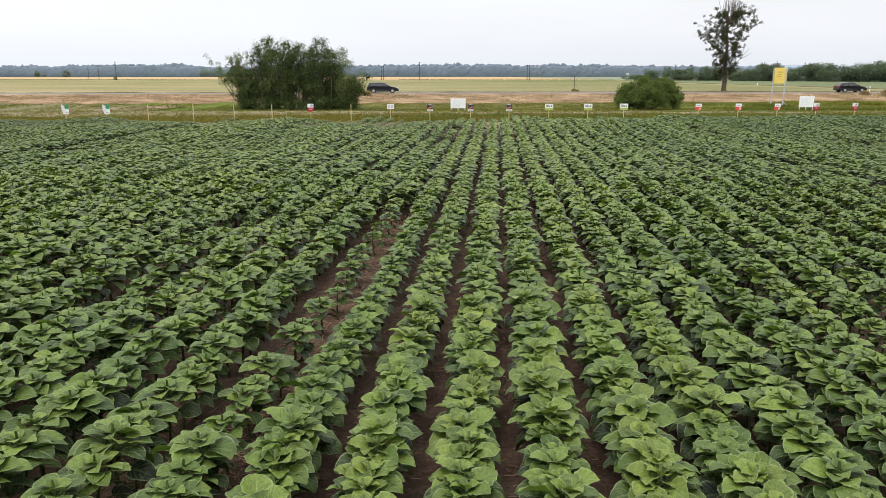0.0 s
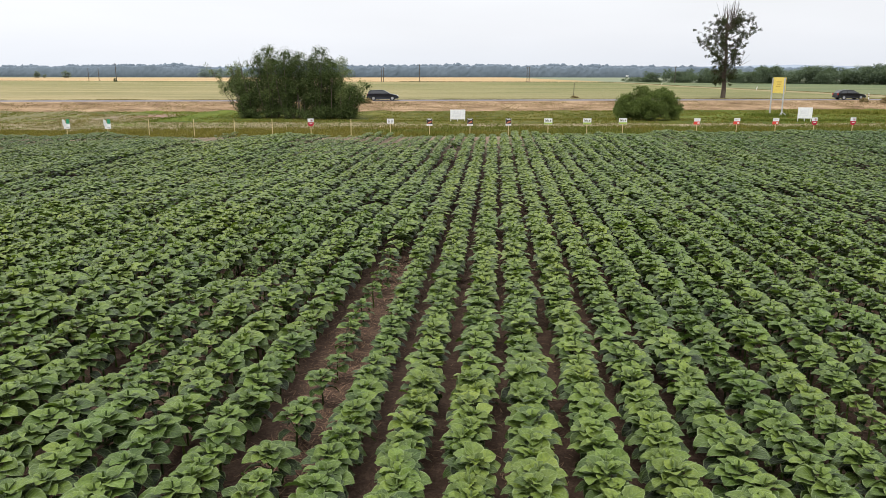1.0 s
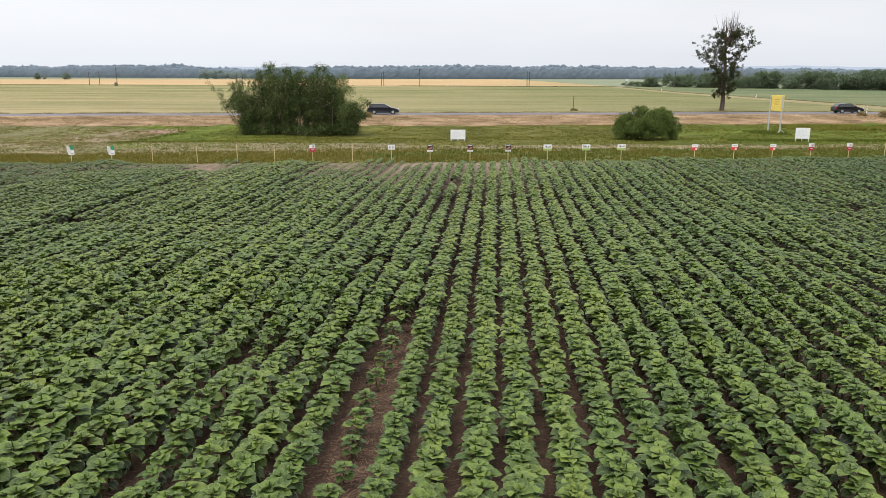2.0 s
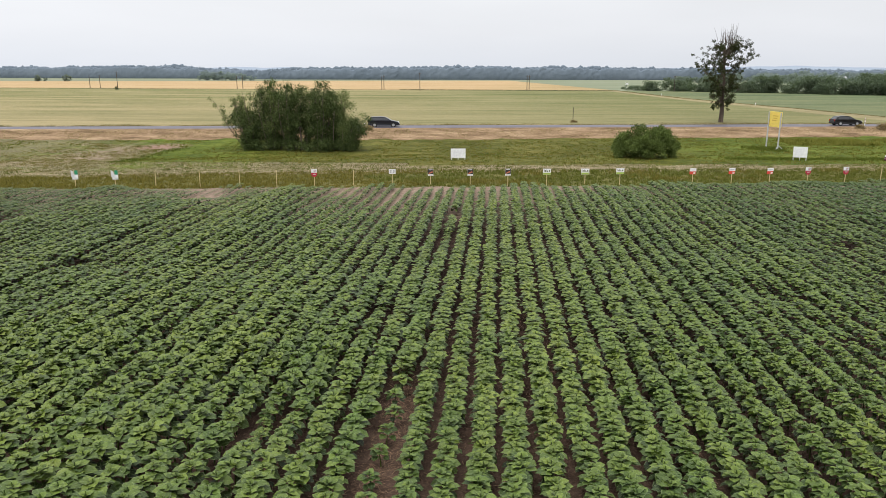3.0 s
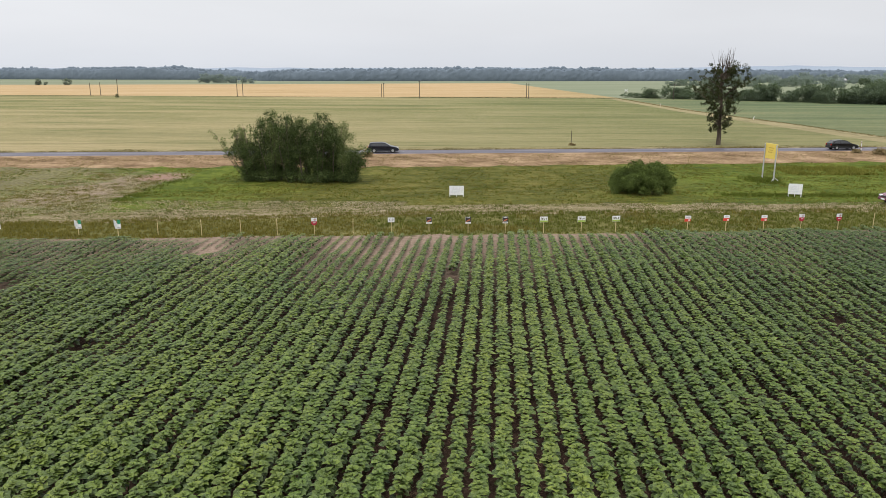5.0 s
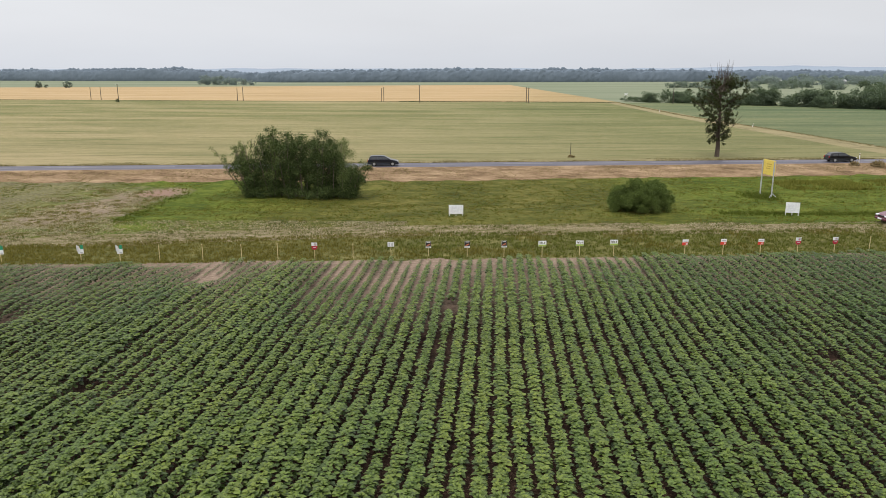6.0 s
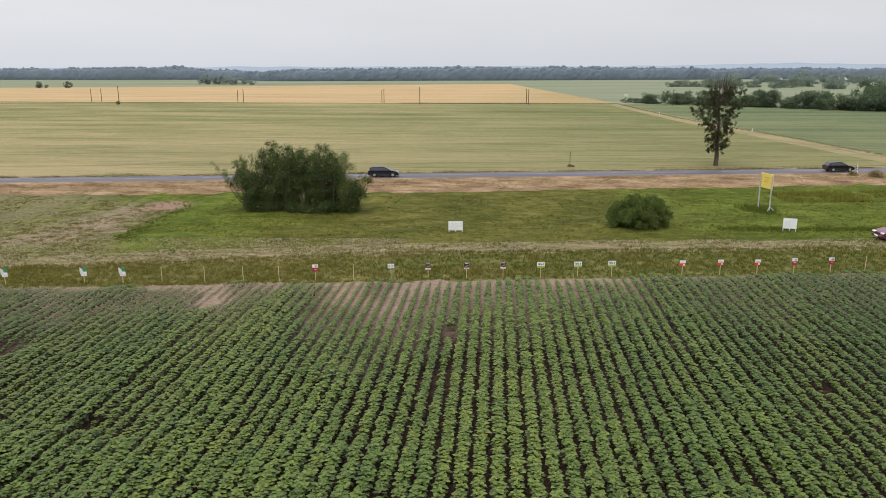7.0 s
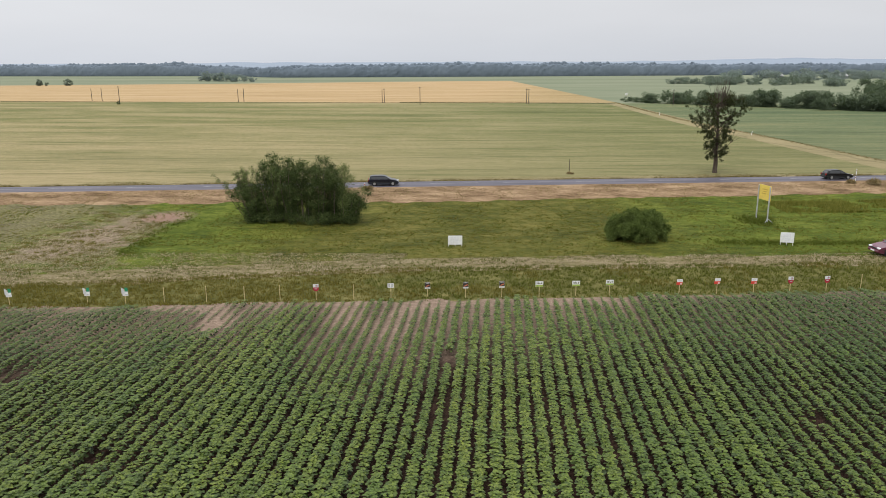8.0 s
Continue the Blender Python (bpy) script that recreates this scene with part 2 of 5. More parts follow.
def grain(name, dark, middle, light, turn):
    """A ripening field seen from afar: long soft bands, sowing lines and small lodged streaks."""
    m, nt, links, b = material(name, middle, 0.9, 0.1)
    v1 = coords(nt, links, (0.014, 0.07, 1), turn + 4)
    v2 = coords(nt, links, (0.14, 1.25, 1), turn - 2)
    v3 = coords(nt, links, (1.1, 2.6, 1), turn)
    n1, n2, n3 = noise_tex(nt, links, v1, 1.0, 5, 0.6), noise_tex(nt, links, v2, 1.0, 6, 0.7), noise_tex(nt, links, v3, 1.0, 5, 0.7)
    f = maths(nt, links, "ADD", maths(nt, links, "ADD", maths(nt, links, "MULTIPLY", n1, 0.36), maths(nt, links, "MULTIPLY", n2, 0.3)), maths(nt, links, "MULTIPLY", n3, 0.34))
    col = ramp(nt, links, f, [(0.425, dark), (0.495, middle), (0.57, light)])
    # tramlines every so often
    s = nt.new("ShaderNodeSeparateXYZ")
    links.new(coords(nt, links, (1, 1, 1), turn), s.inputs[0])
    wob = maths(nt, links, "ADD", s.outputs[1], maths(nt, links, "MULTIPLY", n1, 9.0))
    ph = maths(nt, links, "ABSOLUTE", maths(nt, links, "SUBTRACT", maths(nt, links, "FRACT", maths(nt, links, "DIVIDE", wob, 15.0)), 0.5))
    tram = maths(nt, links, "MULTIPLY", maths(nt, links, "LESS_THAN", ph, 0.026), maths(nt, links, "MULTIPLY", n2, 0.75))
    # the crop ripens first along the road
    ripe = maths(nt, links, "DIVIDE", maths(nt, links, "SUBTRACT", 210.0, s.outputs[1]), 110.0, clamp=True)
    col = mix(nt, links, maths(nt, links, "MULTIPLY", ripe, maths(nt, links, "MULTIPLY", n2, 1.15)), col, light)
    # wind-lodged streaks, pale where the ears lie over, dark in the furrows between
    n4 = noise_tex(nt, links, coords(nt, links, (0.03, 0.34, 1), turn + 1), 1.0, 6, 0.68)
    col = mix(nt, links, ramp(nt, links, n4, [(0.55, (0, 0, 0)), (0.66, (0.75, 0.75, 0.75))]), col, light)
    col = mix(nt, links, ramp(nt, links, n4, [(0.34, (0.6, 0.6, 0.6)), (0.45, (0, 0, 0))]), col, dark)
    # paler to the west, darker and greener to the east
    west = maths(nt, links, "DIVIDE", maths(nt, links, "SUBTRACT", 45.0, s.outputs[0]), 90.0, clamp=True)
    col = mix(nt, links, 1.0, col, mix(nt, links, west, (0.82, 0.9, 0.83), (1.14, 1.12, 1.16)), "MULTIPLY")
    links.new(mix(nt, links, tram, col, tuple(c * 0.75 for c in dark)), b.inputs["Base Color"])
    bump(nt, links, b, n3, 1.0, 0.3)
    return m


def track_material():
    """Two dry wheel lanes with grass between and beside them."""
    m, nt, links, b = material("farm_track", (0.15, 0.12, 0.07), 0.95, 0.1)
    v = coords(nt, links, (0.35, 1.6, 1), -9)
    n1, n2 = noise_tex(nt, links, v, 0.9, 6, 0.75), noise_tex(nt, links, coords(nt, links), 5.0, 5, 0.75)
    f = maths(nt, links, "ADD", maths(nt, links, "MULTIPLY", n1, 0.55), maths(nt, links, "MULTIPLY", n2, 0.45))
    links.new(ramp(nt, links, f, [(0.38, (0.06, 0.056, 0.015)), (0.47, (0.125, 0.105, 0.045)), (0.55, (0.2, 0.163, 0.098)), (0.65, (0.32, 0.265, 0.19))]), b.inputs["Base Color"])
    bump(nt, links, b, n2, 0.9, 0.1)
    return m


def meadow_material():
    """Mown meadow with a worn, dry patch."""
    m, nt, links, b = material("meadow", (0.07, 0.09, 0.03), 0.95, 0.1)
    v = coords(nt, links, (0.8, 1.2, 1), -8)
    big, mid, small = noise_tex(nt, links, v, 0.16, 4), noise_tex(nt, links, v, 0.9, 5, 0.7), noise_tex(nt, links, v, 3.5, 6, 0.75)
    f = maths(nt, links, "ADD", maths(nt, links, "ADD", maths(nt, links, "MULTIPLY", big, 0.3), maths(nt, links, "MULTIPLY", mid, 0.4)), maths(nt, links, "MULTIPLY", small, 0.3))
    green = ramp(nt, links, f, [(0.40, (0.0306, 0.0369, 0.0054)), (0.5, (0.072, 0.0747, 0.0126)), (0.6, (0.14, 0.121, 0.0324))])
    dry = ramp(nt, links, small, [(0.4, (0.105, 0.08, 0.05)), (0.6, (0.27, 0.208, 0.15))])
    co, sub = nt.new("ShaderNodeTexCoord"), nt.new("ShaderNodeVectorMath")
    links.new(co.outputs["Object"], sub.inputs[0])
    sub.inputs[1].default_value = (-39.6, 66.5, 0)
    sc, ln = nt.new("ShaderNodeVectorMath"), nt.new("ShaderNodeVectorMath")
    sc.operation, ln.operation, sub.operation = "MULTIPLY", "LENGTH", "SUBTRACT"
    sc.inputs[1].default_value = (0.19, 0.082, 1)
    links.new(sub.outputs[0], sc.inputs[0])
    links.new(sc.outputs[0], ln.inputs[0])
    edge = maths(nt, links, "ADD", ln.outputs["Value"], maths(nt, links, "MULTIPLY", maths(nt, links, "SUBTRACT", noise_tex(nt, links, v, 0.5, 5), 0.5), 1.3))
    fac = maths(nt, links, "MULTIPLY", maths(nt, links, "SUBTRACT", 1.2, edge), 2.2, clamp=True)
    s = nt.new("ShaderNodeSeparateXYZ")
    links.new(sub.outputs[0], s.inputs[0])
    west = maths(nt, links, "MULTIPLY", maths(nt, links, "DIVIDE", maths(nt, links, "SUBTRACT", -1.0, s.outputs[0]), 8.0, clamp=True), 0.5)
    fac = maths(nt, links, "MAXIMUM", fac, west)
    # trodden bare soil where the worn patch meets the verge
    bare, bl = nt.new("ShaderNodeVectorMath"), nt.new("ShaderNodeVectorMath")
    bare.operation, bl.operation = "MULTIPLY_ADD", "LENGTH"
    links.new(co.outputs["Object"], bare.inputs[0])
    bare.inputs[1].default_value, bare.inputs[2].default_value = (0.36, 0.3, 0), (37.0 * 0.36, -76.2 * 0.3, 0)
    links.new(bare.outputs[0], bl.inputs[0])
    spot = maths(nt, links, "SUBTRACT", 1.25, maths(nt, links, "ADD", bl.outputs["Value"], maths(nt, links, "MULTIPLY", maths(nt, links, "SUBTRACT", mid, 0.5), 1.6)), clamp=True)
    dry = mix(nt, links, spot, dry, (0.21, 0.135, 0.1))
    fac = maths(nt, links, "MAXIMUM", fac, maths(nt, links, "MULTIPLY", spot, 1.6, clamp=True))
    # lusher east of the shrub and in front of the thicket
    east = maths(nt, links, "ABSOLUTE", maths(nt, links, "SUBTRACT", s.outputs[0], 35.5))
    lush = maths(nt, links, "DIVIDE", maths(nt, links, "ADD", maths(nt, links, "SUBTRACT", east, 12.0), maths(nt, links, "MULTIPLY", maths(nt, links, "SUBTRACT", big, 0.5), 30.0)), 14.0, clamp=True)
    green = mix(nt, links, lush, green, mix(nt, links, 1.0, green, (0.9, 1.18, 0.7), "MULTIPLY"))
    links.new(mix(nt, links, fac, green, dry), b.inputs["Base Color"])
    bump(nt, links, b, small, 0.8, 0.15)
    return m


M_MEADOW = meadow_material()
M_TRACK = track_material()
M_WHEAT = grain("green_wheat", (0.0818, 0.0911, 0.0298), (0.144, 0.139, 0.053), (0.249, 0.206, 0.107), -6)
M_WHEAT_R = grain("blue_wheat", (0.07, 0.09, 0.045), (0.104, 0.127, 0.066), (0.205, 0.186, 0.098), -3)
M_RIPE = grain("ripe_barley", (0.235, 0.165, 0.076), (0.3, 0.214, 0.104), (0.35, 0.258, 0.142), 4)
M_FAR = mottled("far_meadow", (0.11, 0.132, 0.08), (0.2, 0.205, 0.138), 0.004, 0.05, 0.9, 0.1, 0.2, 0.1, (0.25, 1.5, 1), third=(0.145, 0.165, 0.104))
M_HEADLAND = mottled("headland_turf", (0.045, 0.048, 0.012), (0.165, 0.145, 0.055), 0.5, 5.0, 0.95, 0.1, 0.8, 0.1, (1, 1.3, 1), -8, third=(0.088, 0.085, 0.024))
M_STRIP = grain("pale_grain", (0.12, 0.108, 0.05), (0.17, 0.147, 0.072), (0.225, 0.19, 0.1), 80)
M_GRASS = leafy("grass_blades", (0.085, 0.074, 0.017), (0.193, 0.158, 0.046), 0.7, glow=0.4)
M_WEED = leafy("green_weeds", (0.045, 0.06, 0.009), (0.13, 0.148, 0.034), 0.7, glow=0.4)
M_EDGEGRASS = leafy("edge_grass", (0.045, 0.042, 0.016), (0.25, 0.2, 0.09), 0.8, glow=0.2)
M_LANEGRASS = leafy("lane_grass", (0.085, 0.075, 0.03), (0.2, 0.16, 0.08), 0.8, glow=0.15)
M_DRYGRASS = leafy("dry_grass", (0.13, 0.095, 0.045), (0.36, 0.28, 0.155), 0.8, glow=0.15)
M_STUBBLE = leafy("pale_stubble", (0.18, 0.142, 0.086), (0.54, 0.46, 0.33), 0.85, glow=0.1)
# belt leaves lightened for the thin haze before them
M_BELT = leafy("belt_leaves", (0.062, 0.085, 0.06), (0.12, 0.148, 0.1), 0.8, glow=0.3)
M_LUSH = leafy("lush_grass", (0.0585, 0.0702, 0.0117), (0.149, 0.153, 0.0378), 0.7, glow=0.25)
# leaf colour paled and blued to carry far haze
M_HAZED_FARTREE = leafy("hazed_far_leaves", (0.18, 0.213, 0.23), (0.225, 0.26, 0.275), 0.9, glow=0.3)
M_LITTER = leafy("old_straw", (0.06, 0.036, 0.024), (0.26, 0.168, 0.11), 0.8, glow=0.05)
M_BARK = mottled("bark", (0.05, 0.04, 0.032), (0.16, 0.13, 0.10), 1.5, 12, 0.9, 0.2, 0.8, 0.03, (1, 1, 0.25))
M_TRUNK = mottled("dark_bark", (0.035, 0.026, 0.02), (0.12, 0.092, 0.072), 1.5, 12, 0.9, 0.2, 0.8, 0.03, (1, 1, 0.25))
M_WILLOW = leafy("willow_leaves", (0.022, 0.035, 0.012), (0.1, 0.132, 0.044), 0.6, glow=0.08)
M_PALE_LEAF = leafy("pale_leaves", (0.05, 0.075, 0.022), (0.17, 0.2, 0.075), 0.55, glow=0.2)
M_POPLAR = leafy("tree_leaves", (0.018, 0.024, 0.009), (0.068, 0.078, 0.03), 0.5, glow=0.12)
M_SHRUB = leafy("shrub_leaves", (0.038, 0.06, 0.014), (0.145, 0.185, 0.053), 0.5, glow=0.15)
M_HEDGE = leafy("hedge_leaves", (0.026, 0.04, 0.02), (0.068, 0.09, 0.046), 0.7, glow=0.1)
# distance haze is mixed into the forest's blue-grey
M_HAZED_FOREST = mottled("far_forest", (0.11, 0.136, 0.164), (0.142, 0.172, 0.203), 0.01, 0.12, 0.95, 0.0, 0.15, 0.8, (1, 1, 0.3))
# some haze is put into these leaves' colour
M_HAZED_MIDTREE = leafy("hazed_middle_leaves", (0.122, 0.15, 0.138), (0.165, 0.195, 0.178), 0.8, glow=0.3)
# pale blue haze painted into the hills' base colour
M_HAZED_HILL = mottled("far_hills", (0.215, 0.252, 0.3), (0.24, 0.277, 0.325), 0.002, 0.02, 0.95, 0.0, 0.0)
M_WHITE = painted("white_paint", (0.78, 0.78, 0.78))
M_RANK = leafy("rank_grass_blades", (0.075, 0.08, 0.012), (0.21, 0.2, 0.05), 0.7, glow=0.25)
M_BATTEN = mottled("pale_batten", (0.42, 0.33, 0.16), (0.62, 0.52, 0.3), 4, 30, 0.8, 0.2, 0.3, 0.004, (1, 1, 0.1))
M_POLE = mottled("tarred_pole", (0.05, 0.04, 0.032), (0.11, 0.09, 0.075), 1, 12, 0.9, 0.2, 0.4, 0.01, (1, 1, 0.1))
M_RED = painted("red_print", (0.66, 0.055, 0.035))
M_CRIMSON = painted("crimson_print", (0.56, 0.03, 0.07))
M_GREEN = painted("green_print", (0.02, 0.25, 0.12))
M_LIME = painted("lime_print", (0.34, 0.46, 0.08))
M_BLACK = painted("black_print", (0.03, 0.022, 0.022))
M_DARKPRINT = painted("olive_print", (0.12, 0.12, 0.07))
M_ORANGE = painted("orange_print", (0.5, 0.16, 0.08))
M_GREY = painted("grey_print", (0.3, 0.3, 0.3))
M_YELLOW = painted("yellow_board", (0.74, 0.55, 0.11))
M_OCHRE = painted("ochre_print", (0.52, 0.34, 0.05))
M_GALV = painted("galvanised_steel", (0.42, 0.42, 0.42), 0.4, 0.5)
M_HOUSE = painted("rendered_wall", (0.26, 0.26, 0.27), 0.9, 0.1)
M_TYRE, M_RIM = material("tyre", (0.02, 0.02, 0.02), 0.85)[0], material("alloy_rim", (0.5, 0.5, 0.52), 0.35, 0.5, 0.8)[0]
M_GLASS = material("car_glass", (0.015, 0.018, 0.02), 0.05, 0.6)[0]
M_NAVY = material("dark_blue_car_paint", (0.012, 0.014, 0.022), 0.32, 0.35)[0]
M_CARBLACK = material("black_car_paint", (0.009, 0.009, 0.01), 0.32, 0.35)[0]
M_BURGUNDY = material("burgundy_car_paint", (0.10, 0.024, 0.042), 0.25, 0.6)[0]
M_TRIM = material("black_plastic", (0.02, 0.02, 0.02), 0.6)[0]
M_LAMP = material("headlamp_glass", (0.7, 0.7, 0.72), 0.1, 0.6)[0]
M_TAIL = material("tail_lamp", (0.35, 0.01, 0.01), 0.2, 0.6)[0]


# ---- building helpers ----
def part(name, bm, mat, parent=None, label="", smooth=False):
    """Link a bmesh as one mesh object, under a thing or a part."""
    me = bpy.data.meshes.new(name)
    bm.normal_update()
    bm.to_mesh(me)
    bm.free()
    me.materials.append(mat)
    if smooth:
        me.polygons.foreach_set("use_smooth", np.ones(len(me.polygons), dtype=bool))
    ob = new(name, me)
    ob.parent = parent
    if label:
        ob["label"] = label
    return ob


def tri_mesh(name, verts, tris, mat, uvs=None, smooth=True, young=None):
    """A mesh from arrays of corners and triangles."""
    me = bpy.data.meshes.new(name)
    nv, nf = len(verts), len(tris)
    me.vertices.add(nv)
    me.vertices.foreach_set("co", np.asarray(verts, dtype=np.float32).ravel())
    me.loops.add(nf * 3)
    idx = np.asarray(tris, dtype=np.int32).ravel()
    me.loops.foreach_set("vertex_index", idx)
    me.polygons.add(nf)
    me.polygons.foreach_set("loop_start", np.arange(0, nf * 3, 3, dtype=np.int32))
    me.polygons.foreach_set("use_smooth", np.full(nf, smooth, dtype=bool))
    if uvs is not None:
        layer = me.uv_layers.new(name="UVMap")
        layer.data.foreach_set("uv", np.asarray(uvs, dtype=np.float32)[idx].ravel())
    if young is not None:
        me.attributes.new("young", "FLOAT", "POINT").data.foreach_set("value", np.asarray(young, dtype=np.float32))
    me.materials.append(mat)
    me.update(calc_edges=True)
    return me


def thing(name, x, y, z=0.0, turn=0.0):
    ob = new(name)
    ob.empty_display_size = 0.2
    ob.matrix_basis = pose(x, y, z, 0, 0, turn)
    return ob


def add_box(bm, x0, x1, y0, y1, z0, z1, bevel=0.0):
    made = bmesh.ops.create_cube(bm, size=1.0, matrix=Matrix.Translation(((x0 + x1) / 2, (y0 + y1) / 2, (z0 + z1) / 2)) @ Matrix.Diagonal((x1 - x0, y1 - y0, z1 - z0, 1)))
    if bevel:
        edges = {ed for v in made["verts"] for ed in v.link_edges}
        bmesh.ops.bevel(bm, geom=list(edges), offset=bevel, segments=1, affect="EDGES")
    return bm


def box(x0, x1, y0, y1, z0, z1, bevel=0.0):
    return add_box(bmesh.new(), x0, x1, y0, y1, z0, z1, bevel)


def tube_arrays(pts, radii, sides=5):
    """A tapered limb along a line of places."""
    pts = np.asarray(pts, float)
    ang = np.arange(sides) * 2 * math.pi / sides
    V, F = [], []
    for k, (p, r) in enumerate(zip(pts, radii)):
        d = pts[min(k + 1, len(pts) - 1)] - pts[max(k - 1, 0)]
        d = d / (np.linalg.norm(d) + 1e-9)
        a = np.cross(d, (0.3, 0.9, 0.1))
        a /= np.linalg.norm(a) + 1e-9
        b = np.cross(d, a)
        V.append(p + r * (np.cos(ang)[:, None] * a + np.sin(ang)[:, None] * b))
        if k:
            o = (k - 1) * sides
            for i in range(sides):
                j = (i + 1) % sides
                F += [(o + i, o + j, o + sides + j), (o + i, o + sides + j, o + sides + i)]
    V = np.concatenate(V)
    return V, np.array(F)


def leaf_cloud(rng, centres, radii, count, length, width, shell=0.55, droop=0.0, up_bias=0.8):
    """Many small folded leaves in a crowd of round clumps."""
    centres, radii = np.asarray(centres, float), np.asarray(radii, float)
    share = radii[:, 0] * radii[:, 2]
    k = rng.choice(len(centres), count, p=share / share.sum())
    d = rng.normal(size=(count, 3))
    d /= np.linalg.norm(d, axis=1)[:, None]
    rad = (shell + (1 - shell) * rng.random(count)) * (1 + 0.14 * rng.normal(size=count))
    P = centres[k] + d * radii[k] * rad[:, None]
    along = d * 0.6 + rng.normal(size=(count, 3)) * 0.7 - np.array((0, 0, droop))
    along /= np.linalg.norm(along, axis=1)[:, None]
    nrm = d * 0.4 + rng.normal(size=(count, 3)) * 0.5 + np.array((0, 0, up_bias))
    side = np.cross(along, nrm)
    side /= np.linalg.norm(side, axis=1)[:, None] + 1e-9
    up = np.cross(side, along)
    s = (0.65 + 0.7 * rng.random(count))[:, None]
    L, W = length * s, width * s
    V = np.stack([P, P + along * L * 0.5 + side * W + up * W * 0.4, P + along * L, P + along * L * 0.5 - side * W + up * W * 0.4], 1).reshape(-1, 3)
    o = np.arange(count)[:, None] * 4
    F = np.stack([o + (0, 1, 2), o + (0, 2, 3)], 1).reshape(-1, 3)
    return V, F


# ---- the ground: one sheet to the horizon ----
def line(x, pts):
    return float(np.interp(x, [p[0] for p in pts], [p[1] for p in pts]))


def field_end(x):
    return 48.35 + 0.137 * max(-160, min(160, x))


def track_near(x):
    return line(x, ((-160, 30), (-36.3, 48.2), (-24.8, 50.9), (-8.2, 54.9), (9.6, 56.9), (27.7, 59.0), (160, 75)))


def track_far(x):
    return line(x, ((-160, 34), (-38.6, 51.5), (-26.5, 54.8), (-8.7, 58.5), (10.1, 60.3), (29, 62.2), (160, 78)))


def verge_near(x):
    return line(x, ((-160, 68), (-60, 81.6), (-33, 84.2), (-12.4, 86.0), (11.1, 90.6), (24.7, 92.4), (36, 94.6), (160, 112)))


def road_near(x):
    return 93.8 + 0.145 * max(-400, min(400, x))


def meadow_z(x, y):
    """The meadow sinks towards a hollow behind the track; the verge climbs to the road's low bank."""
    tf, vn, rn = track_far(x), verge_near(x), road_near(x)
    hollow = line(x, ((-15, -0.68), (25, -0.22)))
    return line(y, ((tf, 0.0), (tf + 5, -0.02), (tf + 14, hollow), (vn, -0.46), ((vn + rn) / 2, 0.08), (rn - 0.4, 0.42), (rn, 0.5)))


def drop_of(y):
    if y < 100:
        return 0.0
    return -0.0048 * (y - 100) if y < 900 else -3.84 - 0.012 * (min(y, 1600) - 900)


def lane_shift(y):
    """How far the field lane has run to the west at y."""
    return float(np.interp(y, (110, 122, 153, 179, 218, 324, 447, 640, 800, 5000), (0.8, 0, -3, -6.4, -10.7, -15, -26, -38, -57, -300)))


